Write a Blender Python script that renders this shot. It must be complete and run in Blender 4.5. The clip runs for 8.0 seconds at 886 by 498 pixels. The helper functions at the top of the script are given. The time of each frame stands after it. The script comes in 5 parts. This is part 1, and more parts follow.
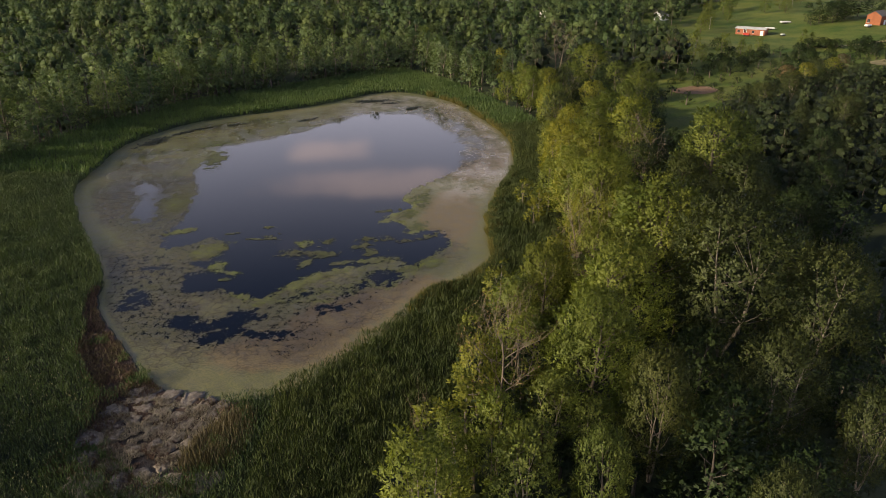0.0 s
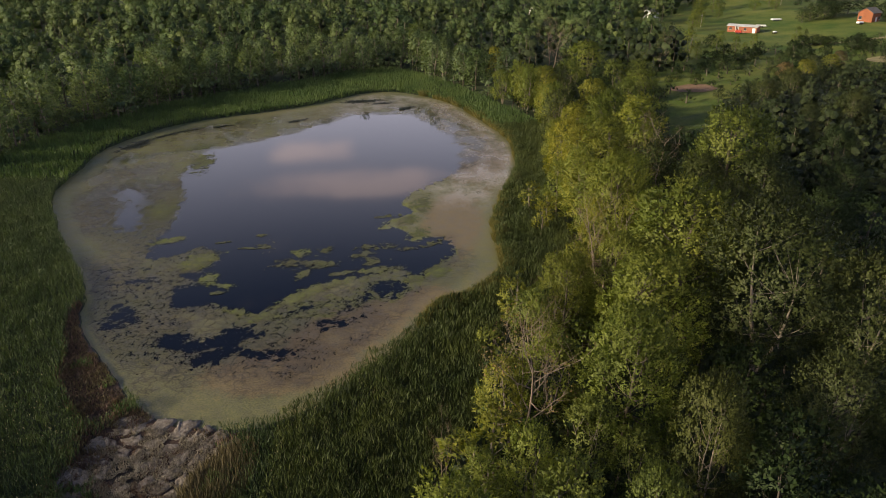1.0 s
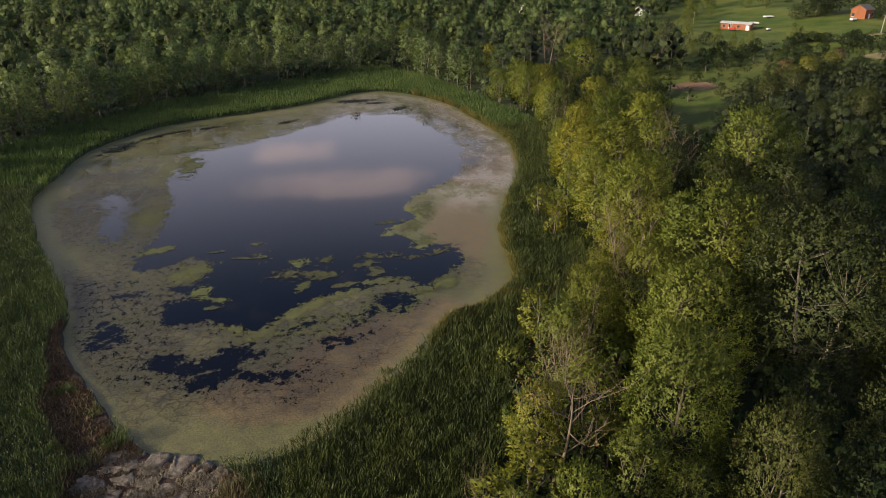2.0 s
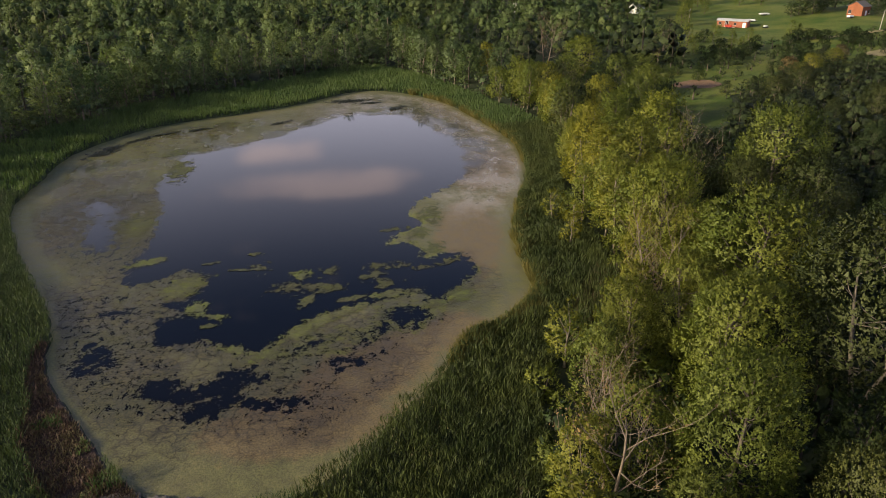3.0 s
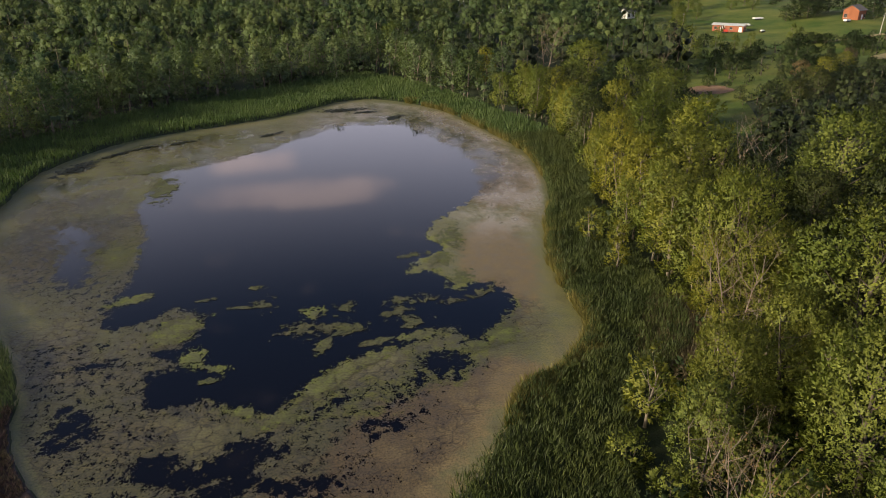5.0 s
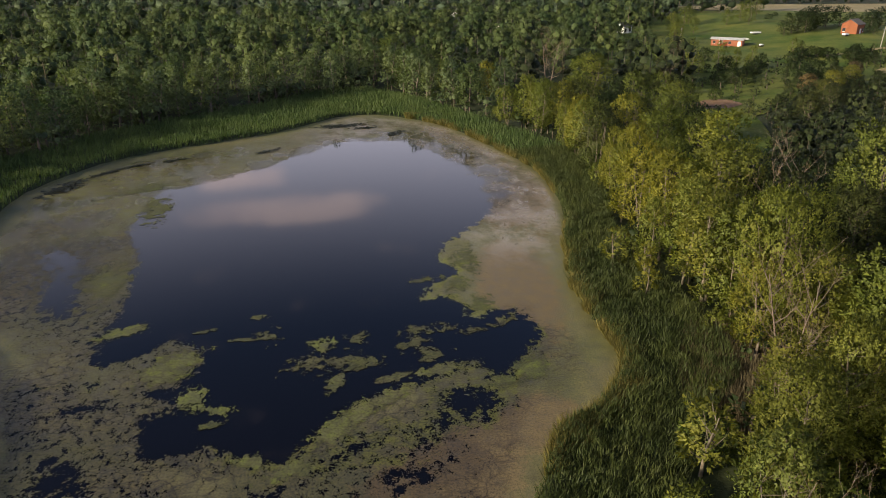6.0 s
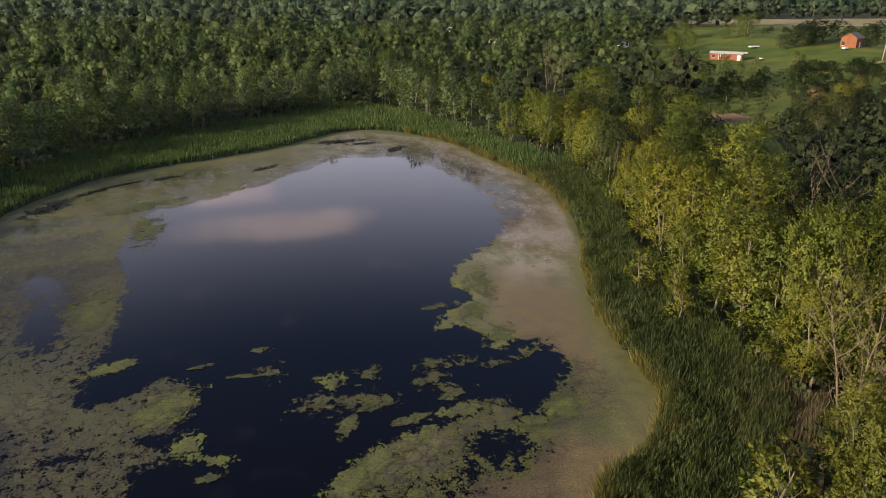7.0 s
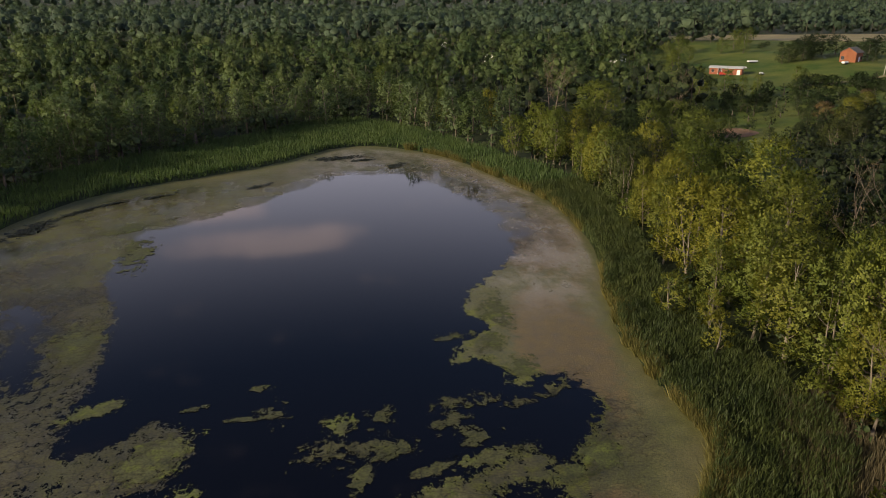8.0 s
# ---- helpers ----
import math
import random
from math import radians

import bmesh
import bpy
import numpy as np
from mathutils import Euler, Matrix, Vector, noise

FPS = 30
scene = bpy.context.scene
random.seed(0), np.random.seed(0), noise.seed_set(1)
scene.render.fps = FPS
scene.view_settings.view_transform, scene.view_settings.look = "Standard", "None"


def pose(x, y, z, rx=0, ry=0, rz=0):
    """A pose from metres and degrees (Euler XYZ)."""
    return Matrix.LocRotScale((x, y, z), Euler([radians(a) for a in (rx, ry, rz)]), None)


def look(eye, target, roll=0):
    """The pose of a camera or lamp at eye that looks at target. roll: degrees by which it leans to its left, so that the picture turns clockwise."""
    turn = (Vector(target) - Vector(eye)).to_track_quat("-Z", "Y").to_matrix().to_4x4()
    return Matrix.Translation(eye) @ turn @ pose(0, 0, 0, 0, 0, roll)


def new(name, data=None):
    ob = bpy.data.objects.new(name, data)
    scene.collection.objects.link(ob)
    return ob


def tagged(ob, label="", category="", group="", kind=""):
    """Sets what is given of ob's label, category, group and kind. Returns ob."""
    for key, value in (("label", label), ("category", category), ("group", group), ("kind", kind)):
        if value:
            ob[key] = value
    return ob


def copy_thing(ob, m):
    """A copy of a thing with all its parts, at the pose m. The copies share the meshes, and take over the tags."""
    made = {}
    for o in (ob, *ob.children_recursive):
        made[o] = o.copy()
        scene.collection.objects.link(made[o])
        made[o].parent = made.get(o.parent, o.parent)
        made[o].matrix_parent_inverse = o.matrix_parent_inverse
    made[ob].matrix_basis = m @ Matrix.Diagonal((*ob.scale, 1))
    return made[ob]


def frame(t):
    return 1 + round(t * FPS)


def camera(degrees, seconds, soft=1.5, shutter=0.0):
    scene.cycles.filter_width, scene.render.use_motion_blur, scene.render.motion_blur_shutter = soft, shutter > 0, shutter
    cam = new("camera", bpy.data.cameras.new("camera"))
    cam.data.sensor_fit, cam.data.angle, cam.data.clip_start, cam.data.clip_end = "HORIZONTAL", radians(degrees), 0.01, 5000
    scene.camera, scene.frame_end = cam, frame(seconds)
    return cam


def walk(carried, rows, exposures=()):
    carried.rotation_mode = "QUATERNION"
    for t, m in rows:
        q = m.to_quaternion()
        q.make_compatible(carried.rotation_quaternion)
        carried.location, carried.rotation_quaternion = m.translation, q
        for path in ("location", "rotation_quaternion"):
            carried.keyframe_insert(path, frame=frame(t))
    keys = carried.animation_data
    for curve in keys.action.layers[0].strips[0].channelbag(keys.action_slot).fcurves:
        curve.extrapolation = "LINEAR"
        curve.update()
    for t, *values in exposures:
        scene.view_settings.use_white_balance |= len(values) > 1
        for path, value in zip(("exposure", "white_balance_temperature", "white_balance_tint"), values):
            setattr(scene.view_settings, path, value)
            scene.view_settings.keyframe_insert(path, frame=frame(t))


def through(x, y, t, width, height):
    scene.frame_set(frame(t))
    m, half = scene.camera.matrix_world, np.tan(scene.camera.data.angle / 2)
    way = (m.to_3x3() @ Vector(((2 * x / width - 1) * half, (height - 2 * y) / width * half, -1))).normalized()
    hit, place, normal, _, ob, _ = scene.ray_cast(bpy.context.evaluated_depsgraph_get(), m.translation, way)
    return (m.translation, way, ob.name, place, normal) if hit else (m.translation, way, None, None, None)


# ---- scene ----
# camera and its flight: seconds, eye in metres, tilt and heading in degrees; the horizon stays level
cam = camera(64.0, 8.0, soft=0.8)
PATH = [
    (0.0, 0.00, 0.00, 43.20, 66.50, 0.00),
    (0.5, -1.58, 3.00, 42.50, 66.50, -0.72),
    (1.0, -3.15, 6.04, 41.85, 66.50, -1.44),
    (1.5, -4.71, 9.09, 41.18, 66.49, -2.15),
    (2.2, -6.86, 13.40, 40.26, 66.47, -3.06),
    (3.0, -9.14, 18.44, 39.26, 66.44, -3.97),
    (3.5, -10.54, 21.56, 38.61, 66.43, -4.53),
    (4.0, -11.94, 24.70, 38.00, 66.41, -5.07),
    (4.4, -13.04, 27.24, 37.52, 66.44, -5.50),
    (4.7, -13.82, 29.15, 37.15, 66.72, -5.79),
    (5.3, -15.55, 33.10, 36.33, 67.46, -6.36),
    (6.0, -17.10, 37.37, 35.39, 68.33, -6.96),
    (6.5, -18.10, 40.58, 34.71, 68.94, -7.37),
    (7.0, -19.02, 43.74, 34.07, 69.55, -7.76),
    (7.5, -19.88, 46.90, 33.51, 70.17, -8.15),
    (8.0, -20.64, 50.09, 32.97, 70.79, -8.53),
]
EXPOSURE = 1.33
walk(cam, [(t, pose(x, y, z, tilt, 0, turn)) for t, x, y, z, tilt, turn in PATH],
     exposures=[(0.0, EXPOSURE - 0.05), (3.5, EXPOSURE), (7.5, EXPOSURE), (8.0, EXPOSURE - 0.46)])

# ---- light: a low warm sun from the left, evening sky with a few clouds ----
SUN_AZ, SUN_EL = math.atan2(-0.33, -0.94), radians(19.0)
to_sun = Vector((math.cos(SUN_AZ) * math.cos(SUN_EL), math.sin(SUN_AZ) * math.cos(SUN_EL), math.sin(SUN_EL)))
sun_data = bpy.data.lights.new("sun", "SUN")
sun_data.energy, sun_data.angle, sun_data.color = 3.25, radians(7.0), (1.0, 0.84, 0.57)
sun = new("sun", sun_data)
sun.matrix_world = look((0, 0, 200), Vector((0, 0, 200)) - to_sun)

world = bpy.data.worlds.new("evening_sky")
scene.world = world
world.use_nodes = True
wt = world.node_tree
wt.nodes.clear()


def wnode(kind, **settings):
    n = wt.nodes.new(kind)
    for key, value in settings.items():
        setattr(n, key, value)
    return n


def wmath(op, a, b=None, c=None):
    n = wnode("ShaderNodeMath", operation=op)
    for i, v in enumerate((a, b, c)):
        if v is None:
            continue
        if isinstance(v, (int, float)):
            n.inputs[i].default_value = v
        else:
            wt.links.new(v, n.inputs[i])
    return n.outputs[0]


def wrange(v, lo, hi):
    n = wnode("ShaderNodeMapRange", interpolation_type="SMOOTHSTEP")
    wt.links.new(v, n.inputs["Value"])
    n.inputs["From Min"].default_value, n.inputs["From Max"].default_value = lo, hi
    return n.outputs[0]


sky = wnode("ShaderNodeTexSky", sky_type="NISHITA", sun_disc=False, sun_elevation=radians(12.0),
            sun_rotation=math.atan2(to_sun.x, to_sun.y), altitude=200.0, air_density=1.0, dust_density=1.6, ozone_density=2.0)
coord = wnode("ShaderNodeTexCoord")
split = wnode("ShaderNodeSeparateXYZ")
wt.links.new(coord.outputs["Generated"], split.inputs[0])
dx, dy, dz = split.outputs
azim = wmath("ARCTAN2", dx, dy)
elev = wmath("ARCSINE", dz)
sheet_of = wnode("ShaderNodeCombineXYZ")
wt.links.new(wmath("MULTIPLY", azim, 1.0), sheet_of.inputs[0])
wt.links.new(wmath("MULTIPLY", elev, 3.2), sheet_of.inputs[1])
cloud_noise = wnode("ShaderNodeTexNoise")
cloud_noise.inputs["Scale"].default_value = 6.5
cloud_noise.inputs["Detail"].default_value = 7.0
cloud_noise.inputs["Roughness"].default_value = 0.55
wt.links.new(sheet_of.outputs[0], cloud_noise.inputs["Vector"])
# one bank of cloud stands low ahead, thin ones elsewhere
def cloud(azimuth, across, elevation, up):
    """1 within a cloud's bounds, fading out towards its rim."""
    return wmath("MULTIPLY", wrange(wmath("ABSOLUTE", wmath("SUBTRACT", azim, azimuth)), across, across * 0.4),
                 wrange(wmath("ABSOLUTE", wmath("SUBTRACT", elev, elevation)), up, up * 0.25))


bank = wmath("MAXIMUM", cloud(-0.115, 0.19, 0.315, 0.030), wmath("MULTIPLY", cloud(-0.16, 0.09, 0.270, 0.024), 0.85))
mask = wrange(wmath("ADD", cloud_noise.outputs["Fac"], wmath("MULTIPLY", bank, 0.36)), 0.60, 0.92)
mask = wmath("MULTIPLY", mask, 0.5)
tint = wnode("ShaderNodeMix", data_type="RGBA")
tint.inputs["A"].default_value = (7.6, 5.6, 5.4, 1)
tint.inputs["B"].default_value = (9.0, 6.9, 6.2, 1)
wt.links.new(cloud_noise.outputs["Fac"], tint.inputs["Factor"])
# thin evening haze greys the lower sky
haze = wnode("ShaderNodeMix", data_type="RGBA")
wt.links.new(wmath("MULTIPLY", wrange(elev, 0.50, 0.06), 0.85), haze.inputs["Factor"])
dusk = wnode("ShaderNodeMix", data_type="RGBA", blend_type="MULTIPLY")
dusk.inputs["Factor"].default_value = 1.0
wt.links.new(sky.outputs[0], dusk.inputs["A"])
dusk.inputs["B"].default_value = (0.45, 0.44, 0.54, 1)
wt.links.new(dusk.outputs["Result"], haze.inputs["A"])
haze.inputs["B"].default_value = (7.0, 6.6, 7.6, 1)
over = wnode("ShaderNodeMix", data_type="RGBA")
wt.links.new(mask, over.inputs["Factor"])
wt.links.new(haze.outputs["Result"], over.inputs["A"])
wt.links.new(tint.outputs["Result"], over.inputs["B"])
back = wnode("ShaderNodeBackground")
back.inputs["Strength"].default_value = 0.106
wt.links.new(over.outputs["Result"], back.inputs["Color"])
wt.links.new(back.outputs[0], wnode("ShaderNodeOutputWorld").inputs["Surface"])

# ---- materials ----


def material(name):
    m = bpy.data.materials.new(name)
    m.use_nodes = True
    return m, m.node_tree, m.node_tree.nodes["Principled BSDF"]


def noise_node(tree, scale, detail=4.0, rough=0.6, vector=None):
    n = tree.nodes.new("ShaderNodeTexNoise")
    n.inputs["Scale"].default_value, n.inputs["Detail"].default_value, n.inputs["Roughness"].default_value = scale, detail, rough
    if vector is None:
        vector = tree.nodes.new("ShaderNodeNewGeometry").outputs["Position"]
    tree.links.new(vector, n.inputs["Vector"])
    return n.outputs["Fac"]


def ramp(tree, fac, stops):
    n = tree.nodes.new("ShaderNodeValToRGB")
    tree.links.new(fac, n.inputs[0])
    while len(n.color_ramp.elements) < len(stops):
        n.color_ramp.elements.new(0.5)
    for e, (at, c) in zip(n.color_ramp.elements, stops):
        e.position, e.color = at, (*c, 1)
    return n.outputs["Color"]


def mixed(tree, fac, a, b, blend="MIX"):
    n = tree.nodes.new("ShaderNodeMix")
    n.data_type, n.blend_type = "RGBA", blend
    for v, key in ((fac, "Factor"), (a, "A"), (b, "B")):
        if isinstance(v, float):
            n.inputs[key].default_value = v
        elif isinstance(v, tuple):
            n.inputs[key].default_value = (*v, 1)
        else:
            tree.links.new(v, n.inputs[key])
    return n.outputs["Result"]


def bump(tree, bsdf, fac, strength, distance):
    n = tree.nodes.new("ShaderNodeBump")
    n.inputs["Strength"].default_value, n.inputs["Distance"].default_value = strength, distance
    tree.links.new(fac, n.inputs["Height"])
    tree.links.new(n.outputs[0], bsdf.inputs["Normal"])


def surface(name, low, high, scale, rough=0.85, fine=6.0, relief=0.4, depth=0.05, metal=0.0, spec=0.3):
    """A rough surface: two colours mixed by coarse and fine noise, with a fine relief."""
    m, tree, b = material(name)
    coarse, grain = noise_node(tree, scale, 5.0), noise_node(tree, scale * fine, 3.0, 0.7)
    c = ramp(tree, coarse, ((0.32, low), (0.68, high)))
    shade = ramp(tree, grain, ((0.25, (0.62, 0.62, 0.62)), (0.75, (1.3, 1.3, 1.3))))
    tree.links.new(mixed(tree, 0.8, c, shade, "MULTIPLY"), b.inputs["Base Color"])
    b.inputs["Roughness"].default_value, b.inputs["Metallic"].default_value = rough, metal
    b.inputs["Specular IOR Level"].default_value = spec
    if relief:
        bump(tree, b, grain, relief, depth)
    return m


def leafy(name, dark, light, through=0.3, patch=0.16, spread=0.35, relief=0.0):
    """Foliage: colour differs from plant to plant, from clump to clump and from leaf to leaf."""
    m, tree, b = material(name)
    geo = tree.nodes.new("ShaderNodeNewGeometry")
    info = tree.nodes.new("ShaderNodeObjectInfo")
    base = ramp(tree, noise_node(tree, patch, 3.0), ((0.34, dark), (0.66, light)))
    leaf = ramp(tree, geo.outputs["Random Per Island"], ((0.0, (1 - spread,) * 3), (1.0, (1 + spread, 1 + spread * 0.95, 1 + spread * 0.6))))
    plant = ramp(tree, info.outputs["Random"], ((0.0, (0.82, 0.86, 0.9)), (0.5, (1.0, 1.0, 1.0)), (1.0, (1.14, 1.08, 0.88))))
    c = mixed(tree, 1.0, mixed(tree, 1.0, base, leaf, "MULTIPLY"), plant, "MULTIPLY")
    tree.links.new(c, b.inputs["Base Color"])
    b.inputs["Roughness"].default_value, b.inputs["Specular IOR Level"].default_value = 0.6, 0.25
    if relief:
        bump(tree, b, noise_node(tree, 1.7, 3.0, 0.7), relief, 0.5)
    glow = tree.nodes.new("ShaderNodeBsdfTranslucent")
    tree.links.new(mixed(tree, 1.0, c, (1.1, 1.15, 0.55), "MULTIPLY"), glow.inputs["Color"])
    mix = tree.nodes.new("ShaderNodeMixShader")
    mix.inputs[0].default_value = through
    tree.links.new(b.outputs[0], mix.inputs[1])
    tree.links.new(glow.outputs[0], mix.inputs[2])
    tree.links.new(mix.outputs[0], tree.nodes["Material Output"].inputs["Surface"])
    return m


LEAF_GOLD = leafy("leaf_gold_green", (0.138, 0.152, 0.028), (0.218, 0.220, 0.042), through=0.42, spread=0.28)
LEAF_LIME = leafy("leaf_light_green", (0.108, 0.138, 0.026), (0.182, 0.200, 0.040), through=0.38, spread=0.28)
LEAF_GREEN = leafy("leaf_fresh_green", (0.082, 0.112, 0.024), (0.145, 0.166, 0.038))
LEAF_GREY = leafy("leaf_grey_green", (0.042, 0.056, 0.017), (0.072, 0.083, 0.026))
# deep green, kept extra dark to carry the shade inside the near wood
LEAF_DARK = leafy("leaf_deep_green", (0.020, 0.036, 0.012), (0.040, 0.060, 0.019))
# green darkened to paint in the shade over the right-hand wood and scrub
LEAF_SHADE = leafy("leaf_shaded_green", (0.022, 0.036, 0.014), (0.048, 0.064, 0.024), patch=0.075, relief=0.7)
LEAF_WOOD = leafy("leaf_woodland", (0.046, 0.084, 0.036), (0.104, 0.140, 0.054), patch=0.05, spread=0.16, relief=0.9)
# pale grey-green edge leaves, lightened to paint in haze over the shaded wood front
LEAF_EDGE = leafy("leaf_edge_haze_lift", (0.085, 0.125, 0.065), (0.160, 0.200, 0.095), through=0.4, patch=0.12, spread=0.2, relief=0.5)
# far leaves bluer and greyer, with the distance haze put into their colour
LEAF_FAR = leafy("leaf_far_hazed", (0.052, 0.086, 0.054), (0.094, 0.130, 0.072), patch=0.03, spread=0.15, relief=0.9)
LEAF_RUST = leafy("leaf_dry_rust", (0.110, 0.075, 0.040), (0.160, 0.115, 0.060), through=0.1)
REED = leafy("reed_green", (0.029, 0.045, 0.016), (0.055, 0.072, 0.024), through=0.2, patch=0.22, spread=0.25)
REED_FAR = leafy("reed_fresh_green", (0.058, 0.098, 0.038), (0.090, 0.132, 0.050), through=0.35, patch=0.12, spread=0.25)
REED_LEFT = leafy("reed_dull_green", (0.042, 0.064, 0.031), (0.068, 0.092, 0.040), through=0.3, patch=0.16, spread=0.25)
REED_DRY = leafy("reed_straw", (0.082, 0.084, 0.030), (0.155, 0.136, 0.052), through=0.25, patch=0.5)
RED_WEED = leafy("red_brown_leaves", (0.085, 0.048, 0.038), (0.165, 0.105, 0.085), through=0.15, patch=0.7)
REED_BROWN = leafy("reed_brown", (0.080, 0.066, 0.040), (0.135, 0.112, 0.070), through=0.15, patch=0.4)
STUBBLE = leafy("dead_stubble", (0.20, 0.165, 0.13), (0.36, 0.31, 0.26), through=0.1, patch=0.6)
SEED = leafy("seed_heads", (0.13, 0.125, 0.10), (0.20, 0.19, 0.155), through=0.2, patch=0.6)
GRASS_TUFT = leafy("meadow_grass", (0.060, 0.090, 0.026), (0.110, 0.130, 0.040), through=0.2, patch=0.05)
BARK = surface("bark_grey_brown", (0.07, 0.058, 0.045), (0.14, 0.115, 0.09), 3.0, depth=0.03)
BARK_PALE = surface("bark_pale", (0.13, 0.108, 0.082), (0.23, 0.195, 0.155), 2.5, depth=0.03)
DEADWOOD = surface("dead_wood", (0.12, 0.092, 0.07), (0.20, 0.16, 0.125), 3.0, depth=0.02)
SOIL = surface("woodland_floor", (0.024, 0.034, 0.014), (0.050, 0.062, 0.026), 0.25, fine=14.0, depth=0.2)
MEADOW = surface("meadow", (0.050, 0.088, 0.016), (0.135, 0.145, 0.036), 0.07, fine=22.0, depth=0.1, spec=0.1)
HAY = surface("hay_field", (0.20, 0.17, 0.08), (0.30, 0.25, 0.13), 0.03, fine=20.0, depth=0.1)
EARTH = surface("bare_earth", (0.16, 0.095, 0.055), (0.24, 0.15, 0.09), 0.3, fine=8.0, depth=0.1)
MUD = surface("wet_mud", (0.014, 0.011, 0.009), (0.034, 0.025, 0.020), 0.9, rough=0.6, fine=8.0, relief=0.8, depth=0.15)
MUD_DRY = surface("dried_mud_crust", (0.115, 0.092, 0.074), (0.300, 0.255, 0.210), 2.6, fine=5.0, relief=0.9, depth=0.12)
MUD_RED = surface("red_brown_weed", (0.040, 0.024, 0.018), (0.080, 0.050, 0.036), 1.2, fine=7.0, relief=0.9, depth=0.15)
PAD_DARK = surface("dark_lily_leaves", (0.014, 0.018, 0.010), (0.034, 0.036, 0.020), 1.0, rough=0.5, depth=0.03)


def named(tree, name):
    n = tree.nodes.new("ShaderNodeAttribute")
    n.attribute_name = name
    return n.outputs["Fac"]


def calc(tree, op, a, c=0.0):
    n = tree.nodes.new("ShaderNodeMath")
    n.operation = op
    for i, v in enumerate((a, c)):
        if isinstance(v, (int, float)):
            n.inputs[i].default_value = v
        else:
            tree.links.new(v, n.inputs[i])
    return n.outputs[0]


def ragged_rim(tree, b, amount, scale):
    """Cuts the skin raggedly where its cover, less some noise, runs out; torn parts get many small holes."""
    cover, torn = named(tree, "cover"), named(tree, "torn")
    stretch = tree.nodes.new("ShaderNodeMapping")
    stretch.inputs["Scale"].default_value = (1.15, 0.9, 1.0)
    tree.links.new(tree.nodes.new("ShaderNodeNewGeometry").outputs["Position"], stretch.inputs["Vector"])
    n1 = calc(tree, "SUBTRACT", noise_node(tree, scale, 7.0, 0.72, stretch.outputs[0]), 0.5)
    n2 = calc(tree, "SUBTRACT", noise_node(tree, scale * 3.6, 6.0, 0.8, stretch.outputs[0]), 0.5)
    deep = calc(tree, "MINIMUM", cover, calc(tree, "SUBTRACT", 1.6, calc(tree, "MULTIPLY", torn, 1.22)))
    v = calc(tree, "ADD", deep, calc(tree, "MULTIPLY", n1, amount))
    v = calc(tree, "ADD", v, calc(tree, "MULTIPLY", n2, calc(tree, "ADD", calc(tree, "MULTIPLY", torn, 2.6), amount * 0.35)))
    keep = ramp(tree, v, ((0.0, (0, 0, 0)), (0.06, (1, 1, 1))))
    drift = noise_node(tree, 0.16, 6.0, 0.62, stretch.outputs[0])
    gaps = calc(tree, "MULTIPLY", named(tree, "thin"), ramp(tree, drift, ((0.30, (0.25, 0.25, 0.25)), (0.66, (1, 1, 1)))))
    keep = calc(tree, "MULTIPLY", keep, calc(tree, "SUBTRACT", 1.0, gaps))
    clear = tree.nodes.new("ShaderNodeBsdfTransparent")
    mix = tree.nodes.new("ShaderNodeMixShader")
    tree.links.new(keep, mix.inputs[0])
    tree.links.new(clear.outputs[0], mix.inputs[1])
    tree.links.new(b.outputs[0], mix.inputs[2])
    tree.links.new(mix.outputs[0], tree.nodes["Material Output"].inputs["Surface"])


